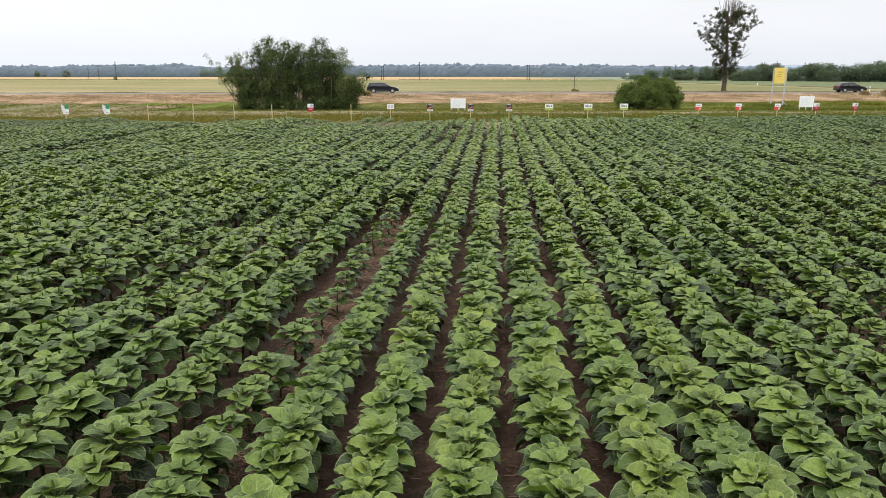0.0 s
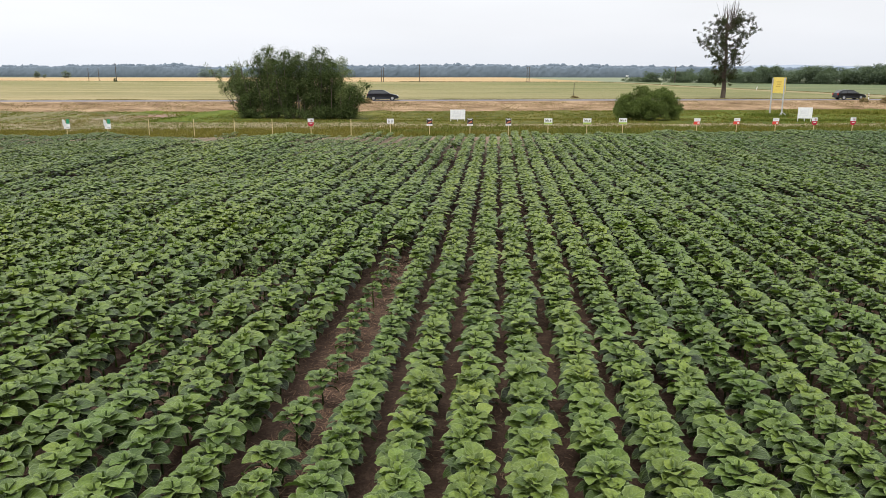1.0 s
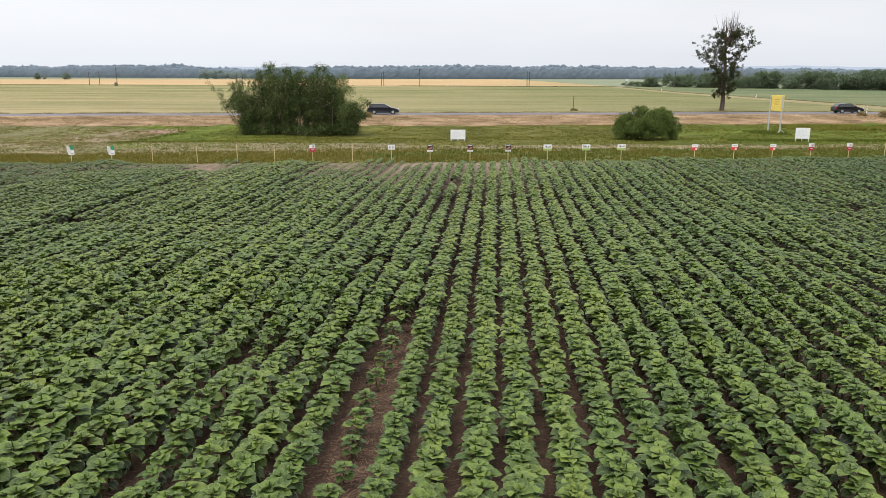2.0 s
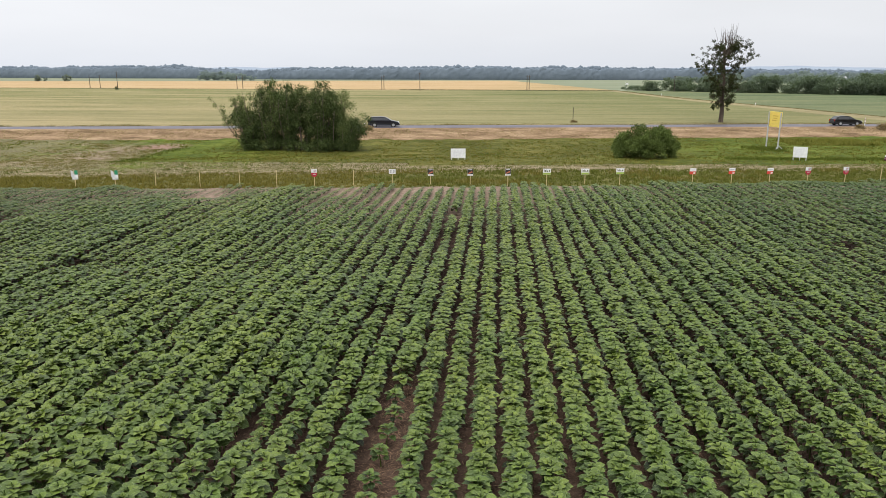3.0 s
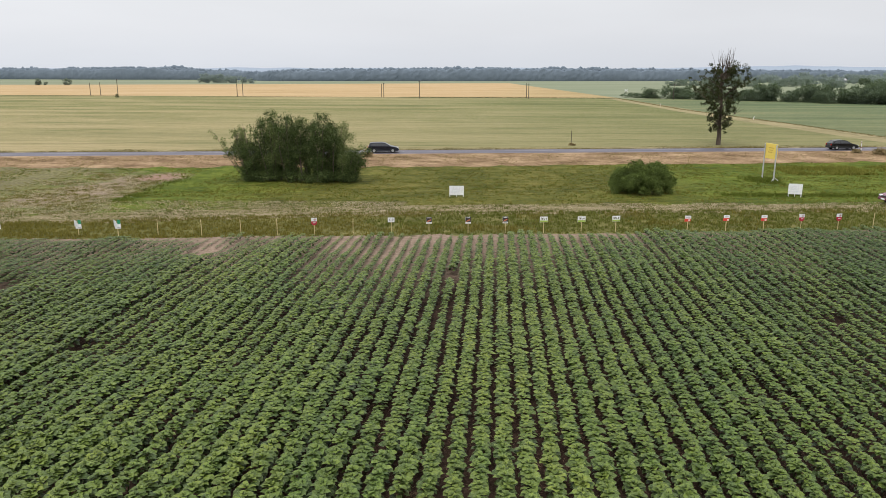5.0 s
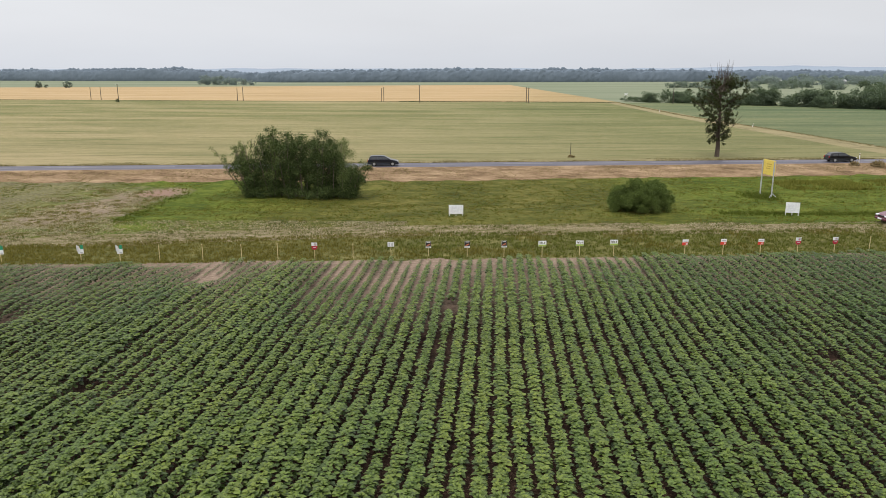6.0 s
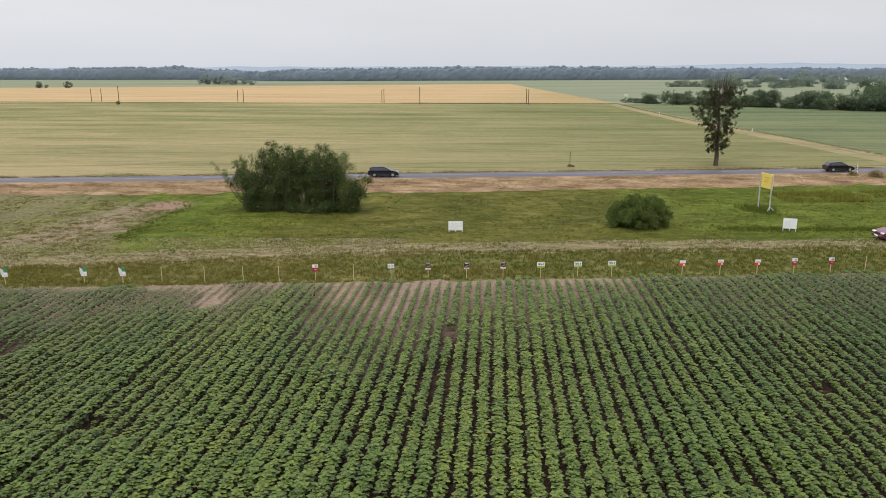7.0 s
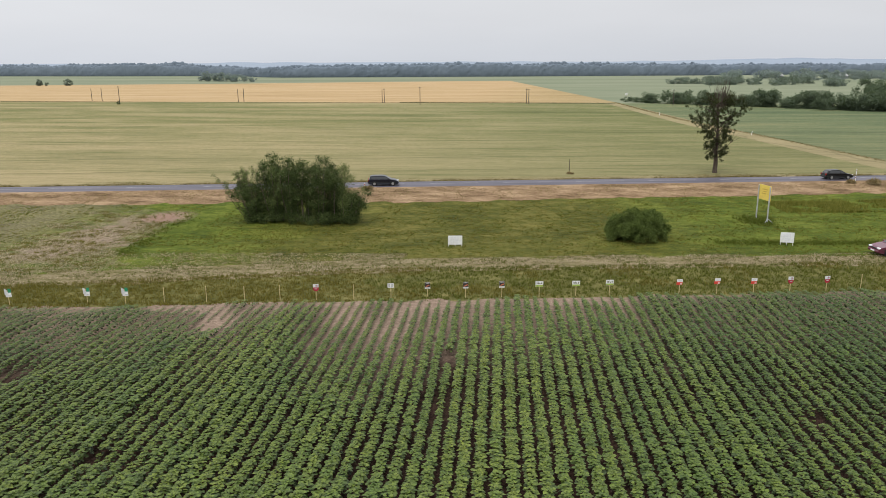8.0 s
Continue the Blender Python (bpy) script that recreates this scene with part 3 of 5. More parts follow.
def build_ground():
    xs = [-3600, -2200, -1400, -900, -600, -400, -300, -220, -160, -120, -100, -85] + [-75 + 1.25 * k for k in range(108)]
    xs += [61.2, 70, 80, 100, 125, 160, 220, 300, 400, 600, 900, 1400, 2200, 3600]
    ripe_far = ((-600, 600), (-455, 641), (-214, 705), (-85, 768), (0, 800), (60, 815))
    # each row: where it runs, its height above the lie of the land, the ground beyond it west and east of the lane
    rows = [
        (lambda x: -3000.0, 0.0, 9, 9), (lambda x: -90.0, 0.0, 0, 0), (lambda x: 2.0, 0.0, 0, 0),
        (field_end, 0.0, 11, 11), (track_near, 0.0, 2, 2), (track_far, 0.0, 1, 1),
        (lambda x: track_far(x) + 5, None, 1, 1), (lambda x: track_far(x) + 9, None, 1, 1), (lambda x: track_far(x) + 14, None, 1, 1), (verge_near, None, 3, 3),
        (lambda x: (road_near(x) + verge_near(x)) / 2, None, 3, 3), (lambda x: road_near(x) - 0.4, None, 3, 3),
        (road_near, 0.5, 5, 5), (lambda x: road_near(x) + 2.15, 0.54, 5, 5), (lambda x: road_near(x) + 4.3, 0.5, 10, 10),
        (lambda x: road_near(x) + 5.2, 0.34, 10, 10), (lambda x: road_near(x) + 6.2, 0.5, 6, 7),
        (lambda x: 200 + 0.05 * max(-400, min(400, x)), 0.5, 6, 7),
        (lambda x: 312.0 - 0.066 * max(-400, min(200, x)), 0.5, 4, 7), (lambda x: 314.5 - 0.066 * max(-400, min(200, x)), 0.5, 8, 9),
        (lambda x: line(x, ripe_far), 0.4, 9, 9), (lambda x: 1200.0, 0.0, 9, 9), (lambda x: 1700.0, 0.0, 9, 9), (lambda x: 4900.0, 0.0, 9, 9),
    ]
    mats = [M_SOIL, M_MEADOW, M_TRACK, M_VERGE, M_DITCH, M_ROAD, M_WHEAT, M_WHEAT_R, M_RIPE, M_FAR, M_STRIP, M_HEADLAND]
    bm = bmesh.new()
    grid = []
    for fn, rise, _, _ in rows:
        line_v = []
        for x in xs:
            y = fn(x)
            if fn in (field_end, track_near, track_far, verge_near) and abs(x) < 80:
                y += 0.9 * noise.noise((x * 0.45, y * 0.1, 2.0)) + 0.4 * noise.noise((x * 1.7, 3.0, 1.0))
            height = meadow_z(x, y) if rise is None else rise
            line_v.append(bm.verts.new((x + lane_shift(y), y, drop_of(y) + height)))
        grid.append(line_v)
    for j in range(len(rows) - 1):
        for i in range(len(xs) - 1):
            f = bm.faces.new((grid[j][i], grid[j][i + 1], grid[j + 1][i + 1], grid[j + 1][i]))
            east = xs[i] >= 60
            f.material_index = rows[j][3] if east else rows[j][2]
            if 54 < xs[i] < 61 and 16 <= j <= 18:
                f.material_index = 4 if xs[i] > 59 else 10
    ob = part("ground", bm, mats[0])
    for m in mats[1:]:
        ob.data.materials.append(m)
    return tagged(ob, "flat farmland of bare soil, meadow, road and grain fields", "ground", kind="structure")


build_ground()


# ---- worn centre line of the road ----
def centre_line():
    r = tagged(new("road_marking"), "worn broken white centre line painted on the road", "road marking", kind="structure")
    turn = math.degrees(math.atan(0.145))
    bm = bmesh.new()
    add_box(bm, -3.2, 3.2, -0.09, 0.09, 0.0, 0.005)
    first = part("dash", bm, M_WORNPAINT, r)
    for k in range(27):
        x = -112 + 9.6 * k
        o = first if not k else new("dash", first.data)
        o.parent = r
        o.matrix_basis = pose(x, road_near(x) + 2.15, 0.542 + drop_of(road_near(x) + 2.15), 0, 0, turn)


centre_line()


# ---- sunflower crop ----
ROW, PLANT = 0.65, 0.262
ROW_LEAN = -0.0115


def leaf_template(detail, droop=0.16, cup=0.22):
    """One broad heart-shaped leaf, 1 long, along +x: sunken rib, raised wavy rims, tip bent down."""
    if detail == 3:
        us = (0.0, 0.1, 0.2, 0.32, 0.45, 0.58, 0.71, 0.84, 0.93, 1.0)
    elif detail == 2:
        us = (0.0, 0.12, 0.3, 0.5, 0.7, 0.88, 1.0)
    elif detail == 1:
        us = (0.0, 0.26, 0.66, 1.0)
    else:
        # far off: a plain cupped blade
        V = [(0, 0, 0), (0.16, 0.43, 0.13), (0.16, -0.43, 0.13), (0.62, 0.42, 0.1), (0.62, -0.42, 0.1), (1.0, 0, -0.1)]
        return np.array(V), np.array([(0, 0.5), (0.2, 0.95), (0.2, 0.05), (0.6, 0.95), (0.6, 0.05), (1, 0.5)]), np.array([(0, 2, 1), (1, 2, 4), (1, 4, 3), (3, 4, 5)])
    sides = (1.0, 0.55, 0.0, -0.55, -1.0) if detail == 3 else (1.0, 0.0, -1.0)
    mid = sides.index(0.0)
    V, UV, F, last = [], [], [], None
    for k, u in enumerate(us):
        w = float(np.interp(u, (0.0, 0.08, 0.22, 0.38, 0.55, 0.72, 0.88, 1.0), (0.2, 0.42, 0.53, 0.54, 0.48, 0.36, 0.19, 0.0)))
        if detail < 2:
            w *= 1.08
        z = 0.12 * math.sin(u * 2.8) - droop * u * u
        if u < 1.0:
            ids = []
            for v in sides:
                # shallow teeth along the rim, lobes reaching back past the stalk
                tooth = 1.0 + (0.05 if k % 2 else -0.03) * (abs(v) == 1.0) * (detail == 3)
                wave = 0.035 * math.sin(u * 17 + (1.3 if v > 0 else 0.2)) * abs(v)
                back = 0.3 * w * abs(v) * max(0.0, 1 - u / 0.2)
                ids.append(len(V))
                V.append((u - back, w * v * tooth, z + cup * w * abs(v) ** 1.25 + wave))
                UV.append((u, 0.5 + 0.5 * v))
        else:
            ids = [len(V)]
            V.append((u, 0, z))
            UV.append((u, 0.5))
        if last:
            for i in range(len(last) - 1):
                if len(ids) == 1:
                    F.append((last[i], last[i + 1], ids[0]))
                else:
                    F += [(last[i], last[i + 1], ids[i + 1]), (last[i], ids[i + 1], ids[i])]
        last = ids
    return np.array(V), np.array(UV), np.array(F)


def leaf_poses(rng, leaves):
    """Where the leaves of one plant sit: azimuth, height, reach, length, pitch and roll. A flat umbrella with an upright heart."""
    rows = []
    low, mid, up = round(0.2 * leaves), round(0.38 * leaves), round(0.24 * leaves)
    for i in range(leaves):
        az = i * 2.4 + rng.normal() * 0.25
        grow = 0.8 + 0.4 * rng.random()
        if i < low:
            # old leaves hang under the canopy
            z, length, pitch, reach = 0.24 + 0.1 * i / low, 0.12 * grow, -0.4 + rng.normal() * 0.2, 0.075
        elif i < low + mid:
            q = (i - low) / mid
            z, length = 0.385 + 0.055 * q + rng.normal() * 0.016, (0.124 - 0.013 * q) * grow
            pitch, reach = 0.0 + 0.14 * q + rng.normal() * 0.18, 0.09 - 0.028 * q
        elif i < low + mid + up:
            q = (i - low - mid) / up
            z, length = 0.44 + 0.022 * q + rng.normal() * 0.01, (0.102 - 0.018 * q) * grow
            pitch, reach = 0.16 + 0.25 * q + rng.normal() * 0.16, 0.058 - 0.03 * q
        else:
            q = (i - low - mid - up) / max(1, leaves - low - mid - up)
            z, length, pitch, reach = 0.462 + 0.02 * q, 0.078 - 0.028 * q, 0.28 + 0.4 * q + rng.normal() * 0.12, 0.014
        rows.append((az, z, reach, length, pitch, rng.normal() * 0.27))
    return rows


def leaf_matrix(az, z, reach, length, pitch, roll):
    return Matrix.Rotation(az, 4, "Z") @ Matrix.Translation((reach, 0, z)) @ Matrix.Rotation(-pitch, 4, "Y") @ Matrix.Rotation(roll, 4, "X") @ Matrix.Diagonal((length, length * (0.98 + 0.14 * math.sin(az * 37.0)), length, 1))


# rises with height: younger leaves, and canopy shade painted into lower ones
def youth_and_light(z):
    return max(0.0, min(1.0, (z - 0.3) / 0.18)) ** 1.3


def plant_template(rng, detail):
    """All the leaves and the stem of one plant as arrays."""
    LV, LU, LF = leaf_template(max(0, detail))
    V, U, F, o = [], [], [], 0
    for row in leaf_poses(rng, (8, 22, 26, 29)[detail + 1]):
        m = np.array(leaf_matrix(*row))
        V.append((LV @ m[:3, :3].T + m[:3, 3]) * ((1.3, 1.3, 1.0), (1.06, 1.06, 1.0), (1.02, 1.02, 1.0), (1.0, 1.0, 1.0))[detail + 1])
        U.append(np.column_stack([LU, np.full(len(LU), youth_and_light(row[1]))]))
        F.append(LF + o)
        o += len(LV)
        if detail == 2:
            # leaf stalk
            q = m[:3, 3]
            pv, pf = tube_arrays([(0, 0, q[2] - 0.05), q], (0.005, 0.003), 3)
            V.append(pv)
            U.append(np.tile((0.3, 0.5, 0.55), (len(pv), 1)))
            F.append(pf + o)
            o += len(pv)
    if detail < 1:
        return np.concatenate(V), np.concatenate(U), np.concatenate(F)
    sv, sf = tube_arrays([(0, 0, 0), (0.01, 0, 0.3), (0, 0, 0.52)], (0.013, 0.011, 0.007), 3)
    V.append(sv)
    U.append(np.full((len(sv), 3), 0.3))
    F.append(sf + o)
    return np.concatenate(V), np.concatenate(U), np.concatenate(F)


def vigour(x, y):
    """How well the crop stands: weak at the headland and in a few poor spots."""
    n = noise.noise((x * 0.16, y * 0.11, 3.0)) * 0.13 + noise.noise((x * 0.9, y * 0.5, 9.0)) * 0.08
    edge = field_end(x) - y
    v = 1.0 + n
    patchy = noise.noise((x * 0.35, y * 0.25, 5.0))
    # thin on the dry western end and in a strip that runs far into the field
    loss = line(x, ((-24, 0.26), (-20, 0.42), (-13, 0.34), (-10, 0.5), (-5, 0.52), (-3, 0.32), (7, 0.28), (10, 0.0)))
    reach = line(x, ((-24, 17), (-20, 7), (-13, 7), (-10, 13), (-5, 15), (-3, 9), (7, 8)))
    v -= loss * max(0.0, min(1.0, 1.25 * (1 - edge / reach))) * (0.82 + 0.8 * patchy)
    if edge < 2.6:
        v -= 0.42 * (1 - edge / 2.6) * (1.0 + 1.2 * patchy)
    if x > 8:
        v *= 0.95
    elif x < -2.2 and y < 24:
        v *= 1.14
    for cx, cy, rx, ry, depth in ((-17.6, 41.6, 0.9, 1.9, 0.85), (-24.8, 32.8, 0.9, 0.9, 0.8), (14.3, 31.1, 0.45, 0.4, 0.7), (4.6, 7.6, 0.9, 1.5, 0.4), (-16.1, 25.3, 0.6, 0.5, 0.7), (8.6, 23.6, 0.7, 0.9, 0.25), (-2.6, 31.0, 0.5, 2.0, 0.3), (-3.7, 20.8, 0.5, 1.6, 0.4), (-4.75, 13.4, 0.5, 1.0, 0.45), (-4.7, 8.6, 0.4, 0.8, 0.4)):
        q = ((x - cx) / rx) ** 2 + ((y - cy) / ry) ** 2
        v -= depth * math.exp(-q)
    return v


def crop_places():
    rng = np.random.default_rng(11)
    out = []
    plot_vigour = rng.normal(size=40) * 0.05
    row_vigour = rng.normal(size=120) * 0.02
    seen = 0
    for k in range(-58, 52):
        y = -4.0 + 0.2 * rng.random()
        while y < 54:
            x = -0.28 + ROW * k + ROW_LEAN * (y - 7)
            # the plots west of the bare row came up thinner
            thin = 1.0 + 0.16 * float(np.interp(x, (-14, -9, -2.4, -2.2), (0, 1, 1, 0))) * float(np.interp(y, (14, 24), (1, 0.25)))
            y += PLANT * thin * (0.75 + 0.5 * rng.random())
            if y > field_end(x) - 0.25:
                break
            v = vigour(x, y) + plot_vigour[(k + 60) // 4] + row_vigour[k + 60]
            gap = rng.random()
            if k == -3 and 4.8 < y < 16.2 and not (y > 14.6 and gap > 0.45):
                # the row came up with single plants only
                seen += 1
                if seen % 3 == 0 or y > 8.0 and seen % 3 == 1 and gap < 0.75:
                    continue
            if k == -3 and 35.8 < y < 37.8:
                continue
            if k == -3 and 4.8 < y < 16.2:
                v *= 0.8
            if v < 0.10 or gap > 0.7 + 0.6 * v:
                continue
            out.append((x + rng.normal() * 0.022, y, 1.14 * max(0.36, min(1.2, v)) * (0.93 + 0.14 * rng.random()), rng.random() * 6.283, rng.normal() * 0.05, rng.normal() * 0.05))
    return np.array(out)


def build_crop():
    rng = np.random.default_rng(5)
    P = crop_places()
    x, y = P[:, 0], P[:, 1]
    # the plants that the camera hovers over at first stand as single things
    single = (np.abs(x - 0.1) < 1.9) & (y > 3.6) & (y < 8.6)
    idx = np.nonzero(single)[0]
    protos = []
    leaf_mesh = []
    for k in range(5):
        # blade and stalk; young leaves are more cupped and have shorter stalks
        LV, LU, LF = leaf_template(3, 0.2 - 0.04 * k, 0.1 + 0.06 * k)
        pv, pf = tube_arrays([(-0.6 + 0.1 * k, 0, -0.3 + 0.03 * k), (-0.3, 0, -0.06), (0, 0, 0)], (0.034, 0.03, 0.024), 3)
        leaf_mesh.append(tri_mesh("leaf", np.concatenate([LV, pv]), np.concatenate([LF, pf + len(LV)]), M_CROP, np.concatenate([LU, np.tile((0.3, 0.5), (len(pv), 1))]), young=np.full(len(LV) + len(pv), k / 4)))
    sv, sf = tube_arrays([(0, 0, 0), (0.012, 0.004, 0.3), (0, 0, 0.52)], (0.014, 0.012, 0.007), 5)
    stem_mesh = tri_mesh("stem", sv, sf, M_STEM)
    for _ in range(4):
        root = thing("sunflower_plant", 0, 0)
        tagged(root, "young leafy sunflower plant before bloom in bare soil", "sunflower", "sunflowers in the rows")
        new("stem", stem_mesh).parent = root
        for row in leaf_poses(rng, 29):
            leaf = new("leaf", leaf_mesh[round(4 * youth_and_light(row[1]))])
            leaf.parent = root
            leaf.matrix_basis = leaf_matrix(*row)
        protos.append(root)
    for n, i in enumerate(idx):
        px, py, s, turn, tx, ty = P[i]
        m = pose(px, py, 0) @ Matrix.Diagonal((1.19, 1.14, 1, 1)) @ pose(0, 0, 0, math.degrees(tx), math.degrees(ty), math.degrees(turn))
        root = protos[n % 4] if n < 4 else copy_thing(protos[n % 4], m)
        root.matrix_basis = m @ Matrix.Diagonal((s, s, s, 1))
    # the rest of the field is one crowd, coarser with distance
    rest = ~single
    V, U, F, o = [], [], [], 0
    far = np.where(y < 8.6, 2, np.where(y < 19, 1, 0))
    wide = np.abs(x + 0.08 * y) > 0.74 * y + 1.3
    far = np.where(wide | (y < 2.2), -1, far)
    far = np.where((y < 3.7) & (np.abs(x) < 6), 0, far)
    for detail in (2, 1, 0, -1):
        temps = [plant_template(rng, detail) for _ in range(9)]
        which = rng.integers(0, 9, len(P))
        for t, (tv, tu, tf) in enumerate(temps):
            q = P[rest & (far == detail) & (which == t)]
            if not len(q):
                continue
            s, c, sn = q[:, 2, None], np.cos(q[:, 3])[:, None], np.sin(q[:, 3])[:, None]
            X = tv[None, :, 0] + tv[None, :, 2] * q[:, 4, None]
            Y = tv[None, :, 1] + tv[None, :, 2] * q[:, 5, None]
            # leaves crowd along the row more than across it
            W = np.stack([q[:, 0, None] + s * 1.2 * (c * X - sn * Y), q[:, 1, None] + s * 1.12 * (sn * X + c * Y), s * np.minimum(1, 0.35 + 0.65 * s) * np.broadcast_to(tv[None, :, 2], X.shape)], 2)
            V.append(W.reshape(-1, 3))
            U.append(np.tile(tu, (len(q), 1)))
            F.append((tf[None] + (np.arange(len(q)) * len(tv))[:, None, None]).reshape(-1, 3) + o)
            o += len(q) * len(tv)
    U = np.concatenate(U)
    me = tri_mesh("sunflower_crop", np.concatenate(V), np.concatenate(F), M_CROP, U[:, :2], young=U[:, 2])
    tagged(new("sunflower_crop", me), "wide field of young sunflowers in straight green rows", "sunflower crop", kind="stuff")


build_crop()


# ---- plot signs along the headland ----
def sign_post(root, height):
    return part("post", box(-0.021, 0.021, -0.015, 0.015, 0, height, 0.004), M_BATTEN, root)


def board(root, x0, x1, z0, z1, mat, name="board", y=-0.028, label=""):
    return part(name, box(x0, x1, y, y + 0.012, z0, z1, 0.002), mat, root, label)


def bars(parent, x0, x1, z0, z1, mat, rows=1, seed=1, name="print_bar", y=-0.034):
    """Print that is too small to read, as plain bars."""
    rng = random.Random(seed)
    h = (z1 - z0) / (rows * 1.6)
    for r in range(rows):
        z = z1 - (r + 0.5) * (z1 - z0) / rows
        end = x1 - (x1 - x0) * 0.25 * rng.random() * (rows > 1)
        part(name, box(x0, end, y, y + 0.005, z - h / 2, z + h / 2), mat, parent)


def disc(parent, x, z, r, mat, name, y=-0.035, inner=0.0):
    bm = bmesh.new()
    ring = [(math.cos(a * math.pi / 10), math.sin(a * math.pi / 10)) for a in range(20)]
    for k in range(20):
        (c0, s0), (c1, s1) = ring[k], ring[(k + 1) % 20]
        pts = [(x + r * c0, z + r * s0), (x + r * c1, z + r * s1), (x + inner * c1, z + inner * s1), (x + inner * c0, z + inner * s0)]
        bm.faces.new([bm.verts.new((px, y, pz)) for px, pz in (pts if inner else pts[:3])])
    bmesh.ops.solidify(bm, geom=bm.faces[:], thickness=-0.004)
    return part(name, bm, mat, parent)


def plain_post(x, y):
    r = thing("marker_post", x, y, 0, 7.6)
    r.matrix_basis = r.matrix_basis @ pose(0, 0, 0, 0, 0.6 * math.sin(x * 3), 0)
    sign_post(r, 1.12)
    return tagged(r, "bare pale wooden marker post at the field edge", "post", "plot markers")


def poster_sign(x, y):
    r = thing("plot_sign", x, y, 0, 7.6)
    sign_post(r, 1.1)
    b = board(r, -0.185, 0.185, 0.68, 1.14, M_WHITE)
    part("dark_panel", box(-0.18, 0.18, -0.033, -0.026, 0.79, 1.135), M_BLACK, b, "near-black printed panel")
    bm = bmesh.new()
    for k in range(5):
        t0, t1 = k / 5, (k + 1) / 5
        p = [(-0.14 + 0.26 * t0, 0.83 + 0.16 * t0 ** 0.6), (-0.14 + 0.26 * t1, 0.83 + 0.16 * t1 ** 0.6), (-0.14 + 0.28 * t1, 0.80 + 0.10 * t1), (-0.14 + 0.28 * t0, 0.80 + 0.10 * t0)]
        bm.faces.new([bm.verts.new((px, -0.036, pz)) for px, pz in p])
    part("picture_sweep", bm, M_ORANGE, b, "reddish-orange sweep in the picture")
    bars(b, -0.12, 0.12, 1.06, 1.11, M_WHITE, 1, 3, y=-0.038)
    bars(b, -0.13, 0.13, 0.705, 0.755, M_GREY, 1, 4)
    return tagged(r, "dark printed plot sign with a white foot on a batten", "sign", "plot markers")


def lime_sign(x, y):
    r = thing("plot_sign", x, y, 0, 7.6)
    sign_post(r, 1.08)
    b = board(r, -0.27, 0.27, 0.75, 1.14, M_WHITE)
    part("lime_stripe", box(-0.26, 0.26, -0.034, -0.026, 0.76, 0.88), M_LIME, b, "lime-green lower stripe")
    for x0, x1, z1 in ((-0.19, -0.16, 1.09), (-0.13, -0.07, 1.05), (-0.065, -0.04, 1.09), (0.0, 0.03, 1.05), (0.0, 0.08, 0.99), (0.12, 0.19, 1.05)):
        part("letter_block", box(x0, x1, -0.034, -0.026, 0.94, z1), M_DARKPRINT, b)
    return tagged(r, "white plot sign with dark lettering and lime-green stripe", "sign", "plot markers")


def red_sign(x, y):
    r = thing("plot_sign", x, y, 0, 7.6)
    sign_post(r, 1.08)
    b = board(r, -0.20, 0.21, 0.93, 1.13, M_WHITE, label="white upper board with grey print")
    bars(b, -0.15, 0.14, 1.0, 1.05, M_GREY, 1, 6)
    lower = board(r, -0.23, 0.18, 0.73, 0.926, M_RED, label="red lower board")
    part("white_square", box(0.03, 0.15, -0.034, -0.026, 0.76, 0.87), M_WHITE, lower)
    bars(lower, 0.05, 0.13, 0.79, 0.84, M_RED, 1, 2, y=-0.038)
    return tagged(r, "red and white plot sign on a wooden batten", "sign", "plot markers")


def crest_sign(x, y):
    r = thing("plot_sign", x, y, 0, 7.6)
    sign_post(r, 1.1)
    b = board(r, -0.19, 0.19, 0.93, 1.16, M_WHITE)
    disc(b, 0.06, 1.04, 0.085, M_GREY, "grey_ring", inner=0.06)
    disc(b, 0.06, 1.04, 0.035, M_CRIMSON, "ring_centre")
    bm = bmesh.new()
    shape = [(-0.19, 0.926), (0.19, 0.926), (0.18, 0.76), (0.08, 0.66), (-0.08, 0.66), (-0.18, 0.76)]
    bm.faces.new([bm.verts.new((px, -0.018, pz)) for px, pz in reversed(shape)])
    bmesh.ops.solidify(bm, geom=bm.faces[:], thickness=0.012)
    low = part("lower_board", bm, M_CRIMSON, r, "crimson lower board with rounded foot")
    bars(low, -0.08, 0.10, 0.80, 0.86, M_WHITE, 1, 7, y=-0.04)
    return tagged(r, "white and crimson plot sign with a ring emblem", "sign", "plot markers")


def white_sign(x, y):
    r = thing("plot_sign", x, y, 0, 7.6)
    sign_post(r, 1.12)
    b = board(r, -0.22, 0.22, 0.83, 1.14, M_WHITE)
    bars(b, -0.16, -0.03, 0.89, 1.09, M_GREY, 4, 8)
    bars(b, 0.04, 0.17, 0.89, 1.09, M_GREY, 4, 9)
    return tagged(r, "plain white plot sign with faint grey print", "sign", "plot markers")


def green_sign(x, y):
    r = thing("plot_sign", x, y, 0, 7.6)
    sign_post(r, 1.02)
    b = board(r, -0.15, 0.23, 0.55, 0.92, M_WHITE)
    g = part("green_panel", box(0.02, 0.225, -0.034, -0.026, 0.86, 1.14), M_GREEN, b, "green printed corner")
    bm = bmesh.new()
    bm.faces.new([bm.verts.new(v) for v in ((-0.21, -0.036, 1.16), (-0.20, -0.036, 0.72), (-0.05, -0.036, 0.66), (-0.03, -0.036, 1.05))])
    bmesh.ops.solidify(bm, geom=bm.faces[:], thickness=-0.004)
    part("white_flap", bm, M_WHITE, b, "white corner standing up askew")
    bars(b, 0.0, 0.2, 0.61, 0.66, M_GREY, 1, 4)
    return tagged(r, "white and green plot sign on a wooden batten", "sign", "plot markers")


